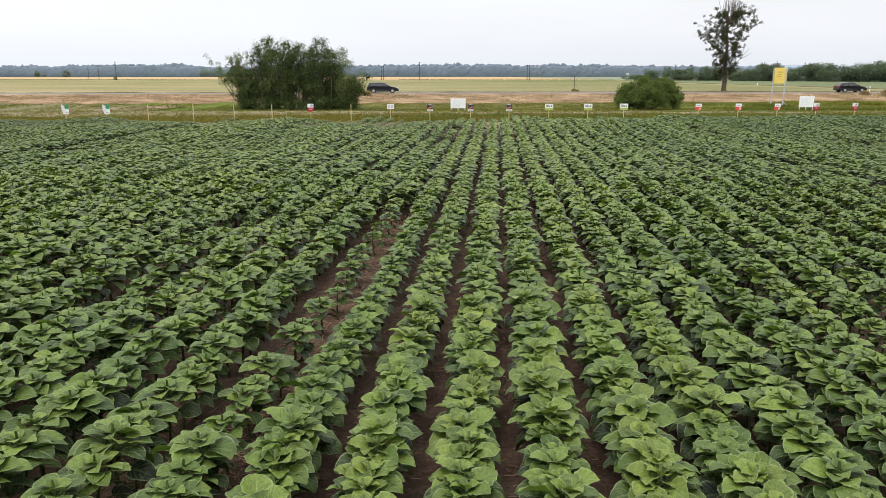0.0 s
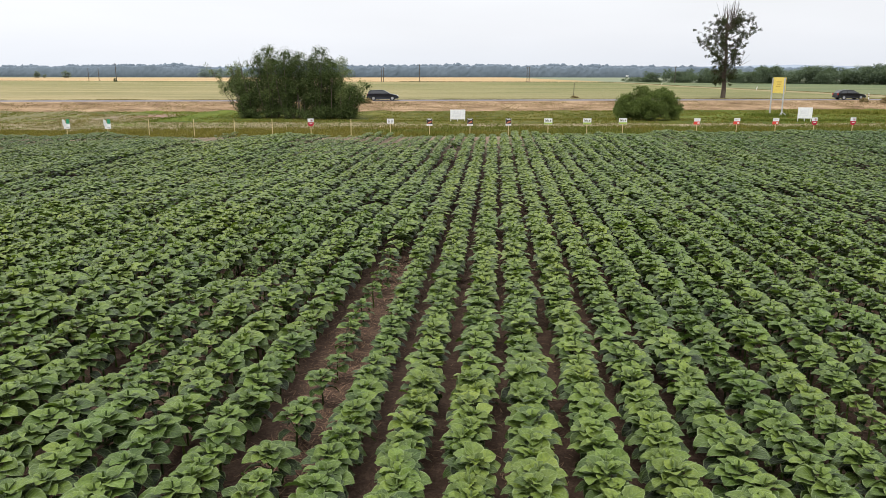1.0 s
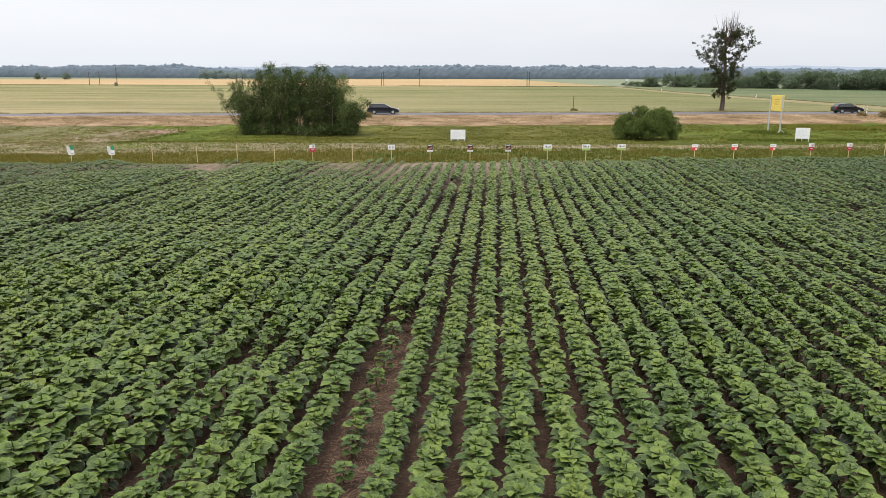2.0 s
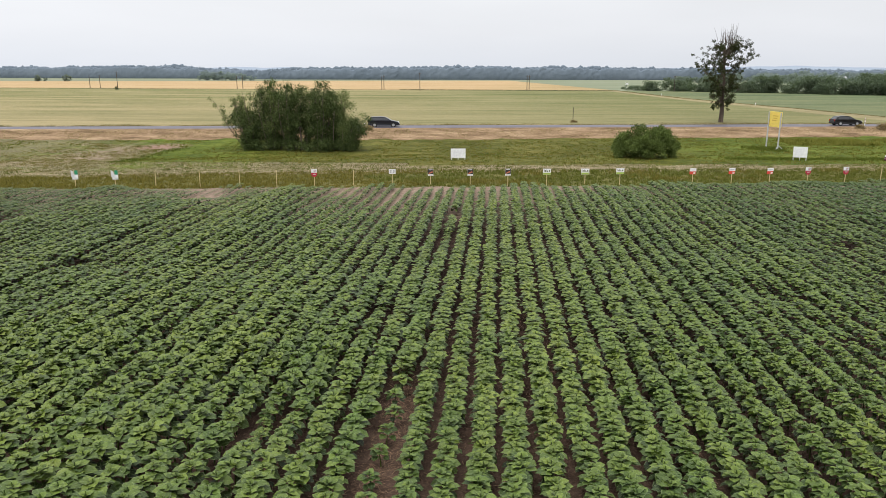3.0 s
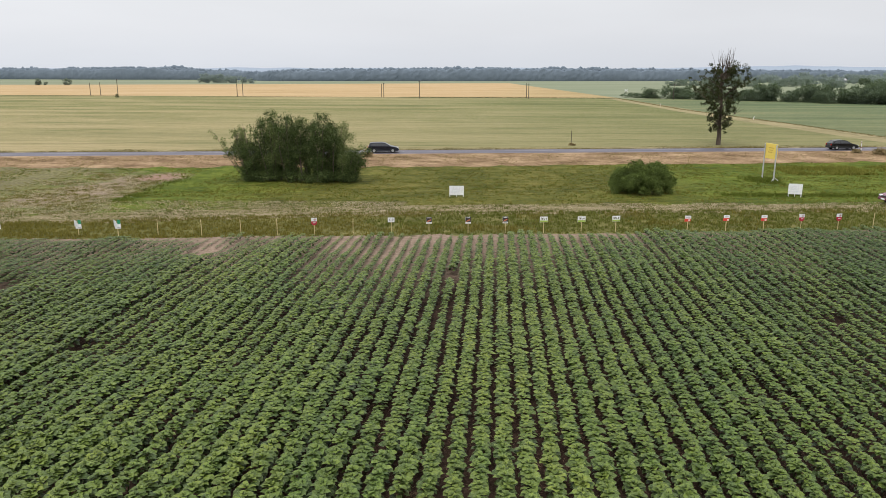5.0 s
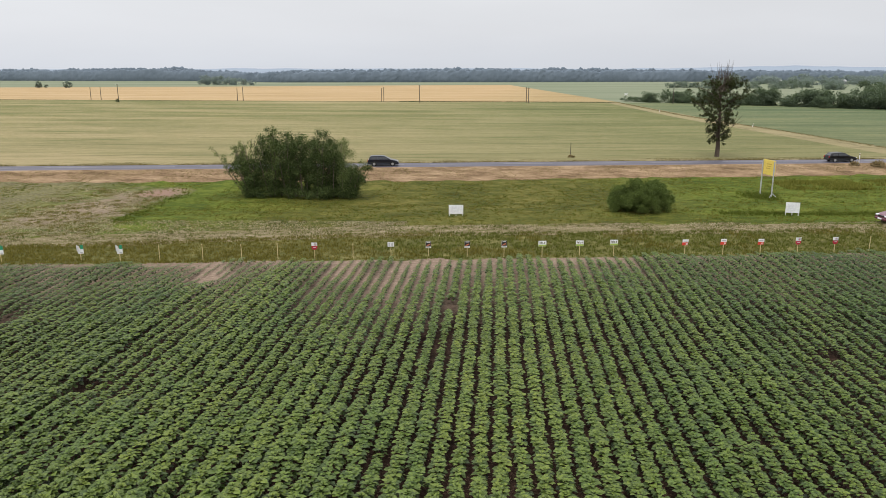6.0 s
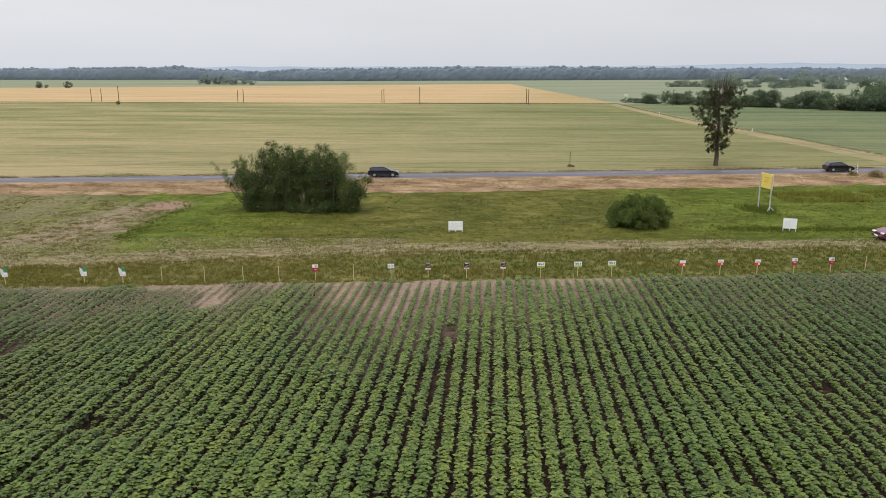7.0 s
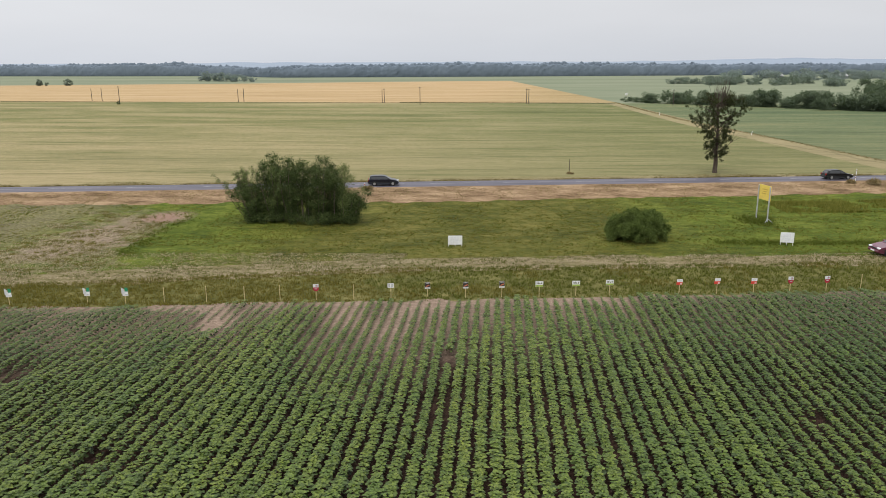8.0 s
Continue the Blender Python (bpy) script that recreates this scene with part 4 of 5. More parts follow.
SIGNS = (
    (-33.1, 44.63, green_sign), (-27.9, 45.24, green_sign), (-25.3, 45.45, green_sign), (-22.76, 45.85, plain_post), (-19.9, 46.15, plain_post),
    (-17.31, 46.4, plain_post), (-14.95, 46.78, plain_post), (-12.5, 47.08, crest_sign), (-9.93, 47.3, plain_post), (-7.41, 47.7, white_sign),
    (-4.91, 48.1, poster_sign), (-2.29, 48.38, poster_sign), (0.2, 48.72, poster_sign), (2.78, 48.9, lime_sign), (5.32, 49.2, lime_sign),
    (7.67, 49.6, lime_sign), (12.54, 50.1, red_sign), (15.2, 50.5, red_sign), (17.75, 50.7, red_sign), (20.4, 51.2, crest_sign),
    (23.0, 51.55, crest_sign), (25.67, 52.3, plain_post),
)
for sx, sy, make in SIGNS:
    make(sx, sy)


# ---- boards on the meadow ----
def white_board(x, y, turn, width, low, high, legs, name_label):
    r = thing("info_board", x, y, 0, turn)
    b = part("panel", box(-width / 2, width / 2, -0.02, 0.02, low, high, 0.006), M_WHITE, r)
    bars(b, -width * 0.38, width * 0.36, low + 0.2 * (high - low), high - 0.15 * (high - low), painted("faint_print", (0.73, 0.735, 0.75)), 4, 5, y=-0.027)
    for k in range(legs):
        lx = -width / 2 + 0.05 + k * (width - 0.1) / (legs - 1)
        part("leg", box(lx - 0.03, lx + 0.03, 0.024, 0.074, -0.1, high - 0.05, 0.006), M_WHITE, r)
    return tagged(r, name_label, "information board")


white_board(-4.04, 63.1, 5.0, 1.27, 0.14, 0.95, 3, "white information board on low legs in the meadow")
white_board(25.22, 65.4, -9.0, 1.13, 0.24, 1.15, 3, "white information board on three legs, set askew")


def yellow_billboard():
    near, far = Vector((27.12, 75.95, 0)), Vector((26.6, 77.75, 0))
    mid = (near + far) / 2
    span = far - near
    ground = meadow_z(mid.x, mid.y)
    r = thing("billboard", mid.x, mid.y, ground, math.degrees(math.atan2(span.y, span.x)))
    half = span.length / 2
    panel = part("panel", box(-half - 0.05, half + 0.05, -0.03, 0.03, 2.0 - ground, 3.52 - ground, 0.01), M_YELLOW, r, "yellow sheet panel")
    for k, (x0, x1) in enumerate(((-0.45, 0.4), (-0.3, 0.28), (-0.2, 0.45))):
        z = 3.05 - ground - 0.22 * k
        for y0, y1 in ((-0.042, -0.03), (0.03, 0.042)):
            part("print_bar", box(x0, x1, y0, y1, z, z + 0.09), M_OCHRE, panel)
    for px in (-half, half):
        part("post", box(px - 0.05, px + 0.05, 0.034, 0.134, -0.4, 3.46 - ground, 0.01), M_GALV, r)
    for sx in (-0.5, 0.45):
        v, f = tube_arrays([(-half + sx * 0.3 - 0.35, 0.08 + sx, -0.1), (-half, 0.08, 0.5)], (0.03, 0.03), 5)
        new("brace", tri_mesh("brace", v, f, M_GALV)).parent = r
    tagged(r, "yellow billboard on two tall grey posts", "billboard")


yellow_billboard()


# ---- shrubs and trees ----
def bent(p, q, rng, bow=0.12, n=4):
    p, q = np.array(p, float), np.array(q, float)
    L = np.linalg.norm(q - p)
    off = rng.normal(size=3) * bow * L
    return [p + (q - p) * t + off * math.sin(math.pi * t) * 0.5 for t in np.linspace(0, 1, n)]


def willow_thicket():
    """Many-stemmed willows: a tall dark dome and a second one, a lighter gap between, low mounds at both ends, bare shoots to the west."""
    rng = np.random.default_rng(21)
    ox, oy = -22.0, 75.5
    r = thing("willow_thicket", ox, oy, meadow_z(ox, oy))
    r.matrix_basis = r.matrix_basis @ Matrix.Diagonal((1.0, 0.9, 0.96, 1))
    # centre x, y, half width, half depth, top, share of pale leaves, number of stems
    lobes = ((-2.3, 0.3, 2.1, 2.4, 7.2, 0.1, 15), (-0.2, -0.6, 1.3, 2.2, 6.9, 0.15, 9), (1.2, 0.5, 1.2, 1.8, 6.6, 0.5, 8), (3.0, -0.2, 1.5, 2.3, 7.1, 0.1, 12),
             (4.9, 0.4, 1.2, 2.0, 6.1, 0.55, 8), (-4.9, -0.7, 1.7, 2.0, 4.2, 0.3, 9), (6.4, -0.5, 1.5, 1.8, 3.7, 0.45, 8))
    dense_c, dense_r, pale_c, pale_r, stems = [], [], [], [], []
    for cx, cy, hw, hd, top, pale, count in lobes:
        for k in range(count):
            a, u = k * 2.4 + rng.normal() * 0.25, math.sqrt((k + 0.5) / count)
            x, y = cx + hw * u * math.cos(a), cy + hd * u * math.sin(a)
            h = top * (1 - 0.24 * u ** 2.6) * rng.uniform(0.94, 1.03)
            pts = bent((cx * 0.9 + (x - cx) * 0.35, y * 0.45, 0), (x, y, h), rng, 0.06, 6)
            stems.append((pts, 0.07))
            light = rng.random() < pale
            for t in np.linspace(0.12, 0.97, 9):
                p = pts[0] + (pts[-1] - pts[0]) * t
                if t < 0.42 and abs(p[0] - 0.6) < 0.5:
                    continue
                w = (0.66 - 0.08 * t) * rng.uniform(0.7, 1.3)
                c = p + rng.normal(size=3) * (0.34, 0.34, 0.24) * (0.35 + 0.65 * min(1, 2 * t))
                c[2] = max(c[2], 0.45)
                (pale_c if light and t > 0.35 else dense_c).append(c)
                (pale_r if light and t > 0.35 else dense_r).append((w, w, w * 0.95))
    # leaning shoots with few leaves at the western end
    for k in range(22):
        x0, lean = rng.uniform(-5.4, -4.0), rng.uniform(0.1, 2.3)
        tip = (x0 - lean, rng.normal() * 1.0, rng.uniform(4.4, 6.4) * (1 - 0.05 * lean))
        pts = bent((x0 * 0.95, rng.normal() * 0.5, 0), tip, rng, 0.05, 6)
        stems.append((pts, 0.04))
        for t in rng.uniform(0.5, 1.0, 5):
            c = pts[0] + (pts[-1] - pts[0]) * t
            tip = c + rng.normal(size=3) * (0.35, 0.35, 0.3)
            stems.append((bent(c, tip, rng, 0.1, 3), 0.015))
            for q in (0.6, 1.0):
                pale_c.append(c + (tip - c) * q)
                pale_r.append((0.21, 0.21, 0.24))
    # low skirt that hides the feet
    for k in range(34):
        x = rng.uniform(-6.2, 7.0)
        if abs(x - 0.6) < 0.5:
            continue
        dense_c.append((x, -1.75 * math.sqrt(1 - (x / 7.4) ** 2) + rng.normal() * 0.3, rng.uniform(0.25, 1.0)))
        dense_r.append((0.6, 0.55, 0.55))
    for pts, rad in stems:
        v, f = tube_arrays(pts, np.linspace(rad, 0.012, len(pts)), 5)
        new("stem", tri_mesh("stem", v, f, M_BARK)).parent = r
    v, f = leaf_cloud(rng, dense_c, dense_r, 112000, 0.12, 0.026, 0.5, -0.15, 0.35)
    new("crown", tri_mesh("crown", v, f, M_WILLOW, smooth=False)).parent = r
    # larger leaves added inside to keep light from showing through
    v, f = leaf_cloud(rng, dense_c, np.array(dense_r) * 0.4, 10000, 0.26, 0.08, 0.1, 0, 0.2)
    new("inner_crown", tri_mesh("inner_crown", v, f, M_WILLOW, smooth=False)).parent = r
    v, f = leaf_cloud(rng, pale_c, pale_r, 26000, 0.135, 0.028, 0.4, -0.2, 0.4)
    o = new("pale_crown", tri_mesh("pale_crown", v, f, M_PALE_LEAF, smooth=False))
    o.parent = r
    o["label"] = "sparser yellow-green outer shoots"
    tagged(r, "large dark-green willow thicket of many stems on the meadow", "shrub")


def round_shrub():
    rng = np.random.default_rng(8)
    r = thing("round_shrub", 12.55, 67.2)
    r.matrix_basis = r.matrix_basis @ Matrix.Diagonal((1.04, 1.04, 1.08, 1))
    C, R = [], []
    for k in range(230):
        a, u = rng.uniform(0, 6.283), math.sqrt(rng.random())
        x, y = 2.75 * u * math.cos(a), 2.3 * u * math.sin(a)
        h = 2.5 * math.sqrt(max(0.08, 1 - (u * 0.97) ** 2.4))
        C.append((x, y, rng.uniform(0.15, max(0.5, h))))
        s = rng.uniform(0.26, 0.44)
        R.append((s, s, s))
    for k in range(9):
        c = C[k * 7]
        v, f = tube_arrays(bent((c[0] * 0.2, c[1] * 0.2, 0), (c[0], c[1], max(0.9, c[2])), rng), (0.05, 0.04, 0.03, 0.01), 5)
        new("stem", tri_mesh("stem", v, f, M_BARK)).parent = r
    v, f = leaf_cloud(rng, C, R, 54000, 0.105, 0.03, 0.45, -0.6, 0.3)
    new("crown", tri_mesh("crown", v, f, M_SHRUB, smooth=False)).parent = r
    tagged(r, "low rounded green shrub on the meadow", "shrub")


def roadside_tree():
    rng = np.random.default_rng(52)
    r = thing("roadside_tree", 29.95, 106.9, 0.3)
    trunk = [np.array(p) for p in ((0, 0, -0.5), (0.05, 0, 1.5), (-0.05, 0.1, 3.5), (0.0, 0, 6.0), (-0.25, 0, 8.5), (-0.3, 0, 10.5), (-0.4, 0, 12.6))]
    v, f = tube_arrays(trunk, (0.36, 0.3, 0.26, 0.2, 0.14, 0.07, 0.015), 9)
    new("trunk", tri_mesh("trunk", v, f, M_TRUNK)).parent = r
    C, R = [], []
    limbs = []
    for k in range(44):
        t = (k + 0.5) / 44
        z = 2.0 + 8.2 * t
        a = k * 2.4 + rng.normal() * 0.4
        spread = float(np.interp(t, (0, 0.25, 0.55, 0.85, 1), (1.4, 2.8, 2.9, 3.4, 2.9))) * rng.uniform(0.5, 1.12)
        p = np.array((np.interp(z, [q[2] for q in trunk], [q[0] for q in trunk]), 0, z))
        q = p + np.array((math.cos(a) * spread + float(np.interp(t, (0.1, 0.3, 0.5, 0.8), (0, -0.7, -0.5, 0.5))), math.sin(a) * spread, spread * rng.uniform(0.6, 1.35) * (1 - 0.55 * t)))
        q[2] = min(q[2], 11.3 + 0.4 * rng.normal())
        pts = bent(p, q, rng, 0.12, 5)
        limbs.append((pts, 0.07))
        for _ in range(4):
            s = pts[rng.integers(1, 5)]
            tip = s + rng.normal(size=3) * (0.55, 0.55, 0.45) + (q - p) * 0.12
            limbs.append((bent(s, tip, rng, 0.1, 3), 0.025))
            if rng.random() < 0.72:
                for g in (0.3, 0.65, 1.0, 1.2):
                    C.append(s + (tip - s) * g + rng.normal(size=3) * 0.13)
                    R.append((rng.uniform(0.1, 0.27),) * 2 + (rng.uniform(0.1, 0.24),))
        for g in (2, 3, 4, 4):
            C.append(pts[g] + rng.normal(size=3) * 0.28)
            R.append((rng.uniform(0.14, 0.36),) * 2 + (rng.uniform(0.12, 0.3),))
    # bare twigs above and one dead limb to the east
    for k in range(84):
        p = np.array((0.15 + rng.normal() * 0.55, rng.normal() * 0.5, rng.uniform(8.6, 11.4)))
        limbs.append((bent(p, p + (rng.normal() * 0.45, rng.normal() * 0.4, rng.uniform(1.0, 2.6)), rng, 0.06, 3), 0.026))
    limbs.append((bent((0.05, 0, 3.0), (1.8, -0.2, 4.5), rng, 0.04, 4), 0.07))
    for tip in ((3.0, -0.3, 6.0), (3.3, -0.1, 5.3), (2.3, -0.3, 6.2)):
        limbs.append((bent((1.75, -0.2, 4.45), tip, rng, 0.07, 4), 0.035))
    limbs.append((bent((-0.2, 0, 7.2), (-4.6, 0.3, 7.6), rng, 0.04, 4), 0.03))
    for pts, rad in limbs:
        v, f = tube_arrays(pts, np.linspace(rad, rad * 0.25, len(pts)), 4)
        new("limb", tri_mesh("limb", v, f, M_TRUNK)).parent = r
    v, f = leaf_cloud(rng, C, R, 19000, 0.15, 0.052, 0.1)
    new("crown", tri_mesh("crown", v, f, M_POPLAR, smooth=False)).parent = r
    tagged(r, "tall thin-crowned roadside tree with bare twigs on top", "tree")


willow_thicket()
round_shrub()
roadside_tree()


def grove_tree(name, x, y, height, spread, seed, mat=M_HEDGE, label="", group="", leaves=420, leaf=(0.066, 0.04)):
    """A distant tree: trunk, and a clumpy crown of large leaf masses."""
    rng = np.random.default_rng(seed)
    r = thing(name, x, y, drop_of(y))
    v, f = tube_arrays([(0, 0, 0), (0.1, 0, height * 0.5)], (height * 0.025, height * 0.012), 5)
    new("trunk", tri_mesh("trunk", v, f, M_BARK)).parent = r
    C, R = [], []
    for k in range(16):
        a, u = rng.uniform(0, 6.283), rng.random() ** 0.5
        z = rng.uniform(0.04, 0.84)
        w = spread * 0.5 * (0.5 + 0.9 * math.sin(math.pi * min(0.95, z)))
        C.append((w * u * math.cos(a), w * u * math.sin(a), height * z))
        s = spread * rng.uniform(0.2, 0.34)
        R.append((s, s, height * 0.18))
    v, f = leaf_cloud(rng, C, R, leaves, height * leaf[0], height * leaf[1], 0.35)
    new("crown", tri_mesh("crown", v, f, mat, smooth=False)).parent = r
    return tagged(r, label or "distant leafy tree in the tree belt", "tree", group)


rng0 = np.random.default_rng(4)
# tree belt by the railway, east of the lane
for k in range(64):
    t = k / 63
    bx, by = 52 + 100 * t, 322 - 95 * t
    hgt = 3.6 if k < 4 else rng0.uniform(4.8, 8.0)
    hgt *= 0.78 if k < 26 else 0.92 if k < 44 else 1.02
    if k in (5, 6):
        hgt = 2.0
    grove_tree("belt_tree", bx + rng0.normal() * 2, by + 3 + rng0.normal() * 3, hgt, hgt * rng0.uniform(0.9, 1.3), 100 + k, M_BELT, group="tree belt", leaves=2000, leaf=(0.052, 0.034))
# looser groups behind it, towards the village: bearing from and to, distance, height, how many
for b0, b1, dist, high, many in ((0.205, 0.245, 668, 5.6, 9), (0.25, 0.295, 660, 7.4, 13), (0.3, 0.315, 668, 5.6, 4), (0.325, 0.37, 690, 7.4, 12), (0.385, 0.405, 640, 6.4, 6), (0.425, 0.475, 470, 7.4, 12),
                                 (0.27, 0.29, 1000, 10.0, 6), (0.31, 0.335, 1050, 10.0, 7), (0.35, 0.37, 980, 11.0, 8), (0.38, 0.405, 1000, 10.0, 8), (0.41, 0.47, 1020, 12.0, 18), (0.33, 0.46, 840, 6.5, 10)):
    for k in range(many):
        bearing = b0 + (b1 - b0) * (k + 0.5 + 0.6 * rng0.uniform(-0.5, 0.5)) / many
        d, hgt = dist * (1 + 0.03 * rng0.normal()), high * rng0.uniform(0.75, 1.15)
        # the further off, the more haze in the leaf colour
        grove_tree("village_tree", d * math.sin(bearing), d * math.cos(bearing), hgt, hgt * rng0.uniform(0.8, 1.25), rng0.integers(1000), M_BELT if d < 560 else M_HAZED_MIDTREE if d < 800 else M_HAZED_FARTREE, "distant leafy tree among village fields", "village trees", 640, (0.078, 0.05))
# lone bushes in the western fields
for bx, by, hgt in ((-417, 640, 9.0), (-410, 640, 5.0), (-388, 637, 9.5), (-366, 890, 15), (-352, 880, 13), (-338, 875, 13), (-325, 862, 12), (-312, 850, 11), (-303, 848, 9), (-286, 828, 8), (-359, 886, 9), (-345, 879, 9), (-331, 868, 8), (-318, 856, 8), (-372, 892, 8)):
    grove_tree("field_tree", bx, by, hgt * (0.78 if by > 700 else 0.7), hgt * (0.8 if by > 700 else 0.5), int(abs(bx)), M_HAZED_MIDTREE if by < 700 else M_HAZED_FARTREE, "lone distant tree between the western fields", "field trees", 1300)


def far_forest():
    """The wood along the horizon: three ranks of closed canopy with uneven tops."""
    rng = np.random.default_rng(9)
    # edge of the wood: x, y, tree height
    edge = ((-2600, 2000, 24), (-1500, 1900, 26), (-1000, 1800, 30), (-860, 1800, 33), (-760, 1800, 26), (-600, 1700, 21), (-500, 1500, 20), (-420, 1380, 22), (-200, 1440, 26), (0, 1470, 27), (250, 1560, 27), (370, 1590, 25), (430, 1640, 24), (800, 1800, 23), (1400, 1900, 23), (2600, 2000, 23))
    exs, eys, ehs = zip(*edge)
    V, F, o = [], [], 0
    for layer in range(3):
        xs = np.arange(-1900, 1900, 3.4)
        n = len(xs)
        ground_y = np.interp(xs, exs, eys) + layer * 22
        tops = np.interp(xs, exs, ehs) * (0.86 + 0.07 * layer)
        tops *= np.array([1.0 + 0.22 * noise.noise((x * 0.014, layer * 3.0, 1)) + 0.14 * noise.noise((x * 0.09, layer * 5.0, 4)) for x in xs])
        tops += rng.uniform(-1.8, 1.8, n)
        foot = np.array([drop_of(y) for y in ground_y])
        cols = []
        levels = ((-0.02, 0), (0.14, -1), (0.3, -1), (0.44, -0.5), (0.58, 0), (0.7, 1), (0.82, 2), (0.92, 3.2), (1.0, 4.5), (0.75, 11))
        for q, (z, back) in enumerate(levels):
            bulge = np.array([1.3 * noise.noise((x * 0.13, q * 1.7, layer * 7.0)) for x in xs]) * (z > 0)
            cols.append(np.stack([xs + rng.uniform(-1, 1, n), ground_y + back + bulge, foot + z * tops], 1))
        V.append(np.concatenate(cols))
        k = np.arange(n - 1)
        for r in range(len(levels) - 1):
            a, b = r * n + k + o, (r + 1) * n + k + o
            F += [np.stack([a, a + 1, b + 1], 1), np.stack([a, b + 1, b], 1)]
        o += len(levels) * n
    me = tri_mesh("far_forest", np.concatenate(V), np.concatenate(F), M_HAZED_FOREST, smooth=True)
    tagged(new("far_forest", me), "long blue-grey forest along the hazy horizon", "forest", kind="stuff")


far_forest()


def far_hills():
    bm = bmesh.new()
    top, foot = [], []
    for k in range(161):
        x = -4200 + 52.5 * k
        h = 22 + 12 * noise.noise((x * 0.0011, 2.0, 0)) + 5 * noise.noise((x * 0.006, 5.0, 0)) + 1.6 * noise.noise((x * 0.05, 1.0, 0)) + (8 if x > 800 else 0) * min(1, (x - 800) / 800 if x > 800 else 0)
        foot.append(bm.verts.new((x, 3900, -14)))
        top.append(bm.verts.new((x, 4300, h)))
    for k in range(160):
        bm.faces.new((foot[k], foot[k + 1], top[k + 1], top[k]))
    tagged(part("backdrop", bm, M_HAZED_HILL), "pale wooded hills on the hazy horizon", "hills", kind="structure")


far_hills()


# ---- grass ----
def tufts(name, places, mat, blades, height, width, seed, label):
    rng = np.random.default_rng(seed)
    n = len(places) * blades
    P = np.repeat(np.asarray(places, float), blades, axis=0)
    a, lean = rng.uniform(0, 6.283, n), rng.uniform(0.1, 0.75, n)
    h = height * rng.uniform(0.5, 1.15, n) * P[:, 3]
    root = P[:, :3] + np.stack([rng.normal(size=n) * 0.09, rng.normal(size=n) * 0.09, np.zeros(n)], 1)
    d = np.stack([np.cos(a), np.sin(a), np.zeros(n)], 1)
    sd = np.stack([-np.sin(a), np.cos(a), np.zeros(n)], 1) * width
    tip = root + d * (h * lean)[:, None] + np.array((0, 0, 1)) * h[:, None]
    V = np.stack([root - sd, root + sd, tip], 1).reshape(-1, 3)
    F = np.arange(n * 3).reshape(-1, 3)
    me = tri_mesh(name, V, F, mat, smooth=False)
    return tagged(new(name, me), label, "grass", kind="stuff")


def scatter(rng, n, x0, x1, lo, hi, z=0.0, clump=0.0):
    out = []
    while len(out) < n:
        x = rng.uniform(x0, x1)
        y = rng.uniform(lo(x), hi(x))
        c = noise.noise((x * 0.25, y * 0.35, 7.0))
        if c < clump - 0.6 * rng.random():
            continue
        out.append((x, y, z(x, y) if callable(z) else z, 0.75 + 0.5 * c + 0.3 * rng.random()))
    return out


rg = np.random.default_rng(17)
headland = scatter(rg, 11000, -46, 36, lambda x: field_end(x) - 0.1, lambda x: track_near(x) + 0.7, 0.0, -0.6)
tufts("headland_grass", [p for p in headland if p[0] + 6 * noise.noise((p[0] * 0.2, p[1] * 0.3, 1)) < -8 or p[3] > 1.05], M_GRASS, 7, 0.2, 0.022, 1, "rough brownish grass along the sunflower field's edge")
tufts("headland_grass", [p for p in headland if p[0] + 6 * noise.noise((p[0] * 0.2, p[1] * 0.3, 1)) >= -8 and p[3] <= 1.05], M_LUSH, 7, 0.22, 0.022, 1, "rough green grass along the sunflower field's edge")
tufts("meadow_grass", scatter(rg, 19000, -75, 62, track_far, verge_near, meadow_z, -0.1), M_GRASS, 5, 0.08, 0.035, 2, "short patchy grass of the mown meadow")
tufts("meadow_clumps", scatter(rg, 5200, -70, 62, track_far, verge_near, meadow_z, 0.12), M_WEED, 6, 0.12, 0.03, 22, "small dark clumps of grass in the mown meadow")
lanes = [p for p in scatter(rg, 15000, -46, 36, lambda x: track_near(x) - 0.4, lambda x: track_far(x) + 0.5, 0.0, -0.4) if noise.noise((p[0] * 0.25, p[1] * 1.6 - p[0] * 0.2, 4.0)) > (-0.12 if p[0] > 0 else 0.02)]
tufts("stubble", lanes, M_STUBBLE, 4, 0.1, 0.024, 3, "pale dry stubble along the farm track")
def worn(x, y):
    """How far (x, y) lies inside the worn patch of the meadow: above 0 inside."""
    ragged = 0.8 * noise.noise((x * 0.3, y * 0.3, 2.0)) + 0.4 * noise.noise((x * 1.1, y * 1.1, 6.0))
    east = (line(y, ((52, -28), (57.5, -32.6), (60, -33.6), (68, -35.2), (76.5, -34.6), (80, -36))) - x) / 1.5
    return min(east, (x + 46.5) / 5.0, (y - 50.0) / 3.0, (79.0 - y) / 2.0) + ragged


patch = [p for p in scatter(rg, 19000, -52, -26, lambda x: track_far(x) - 0.5, lambda x: 80.0, meadow_z) if worn(p[0], p[1]) > 0.15 and math.hypot((p[0] + 37) * 0.36, (p[1] - 76.2) * 0.3) > 0.8]
tufts("patch_stubble", patch[::2] + patch[1::4], M_STUBBLE, 4, 0.075, 0.034, 23, "pale stubble on the worn patch of the meadow")
tufts("patch_weeds", [p for p in patch[1::2] if noise.noise((p[0] * 0.9, p[1] * 0.9, 5.0)) > 0.1], M_GRASS, 5, 0.12, 0.04, 24, "dark weeds dotted over the worn patch")
rim_x = lambda y: line(y, ((57.5, -32.6), (60, -33.6), (68, -35.2), (76.5, -34.6)))
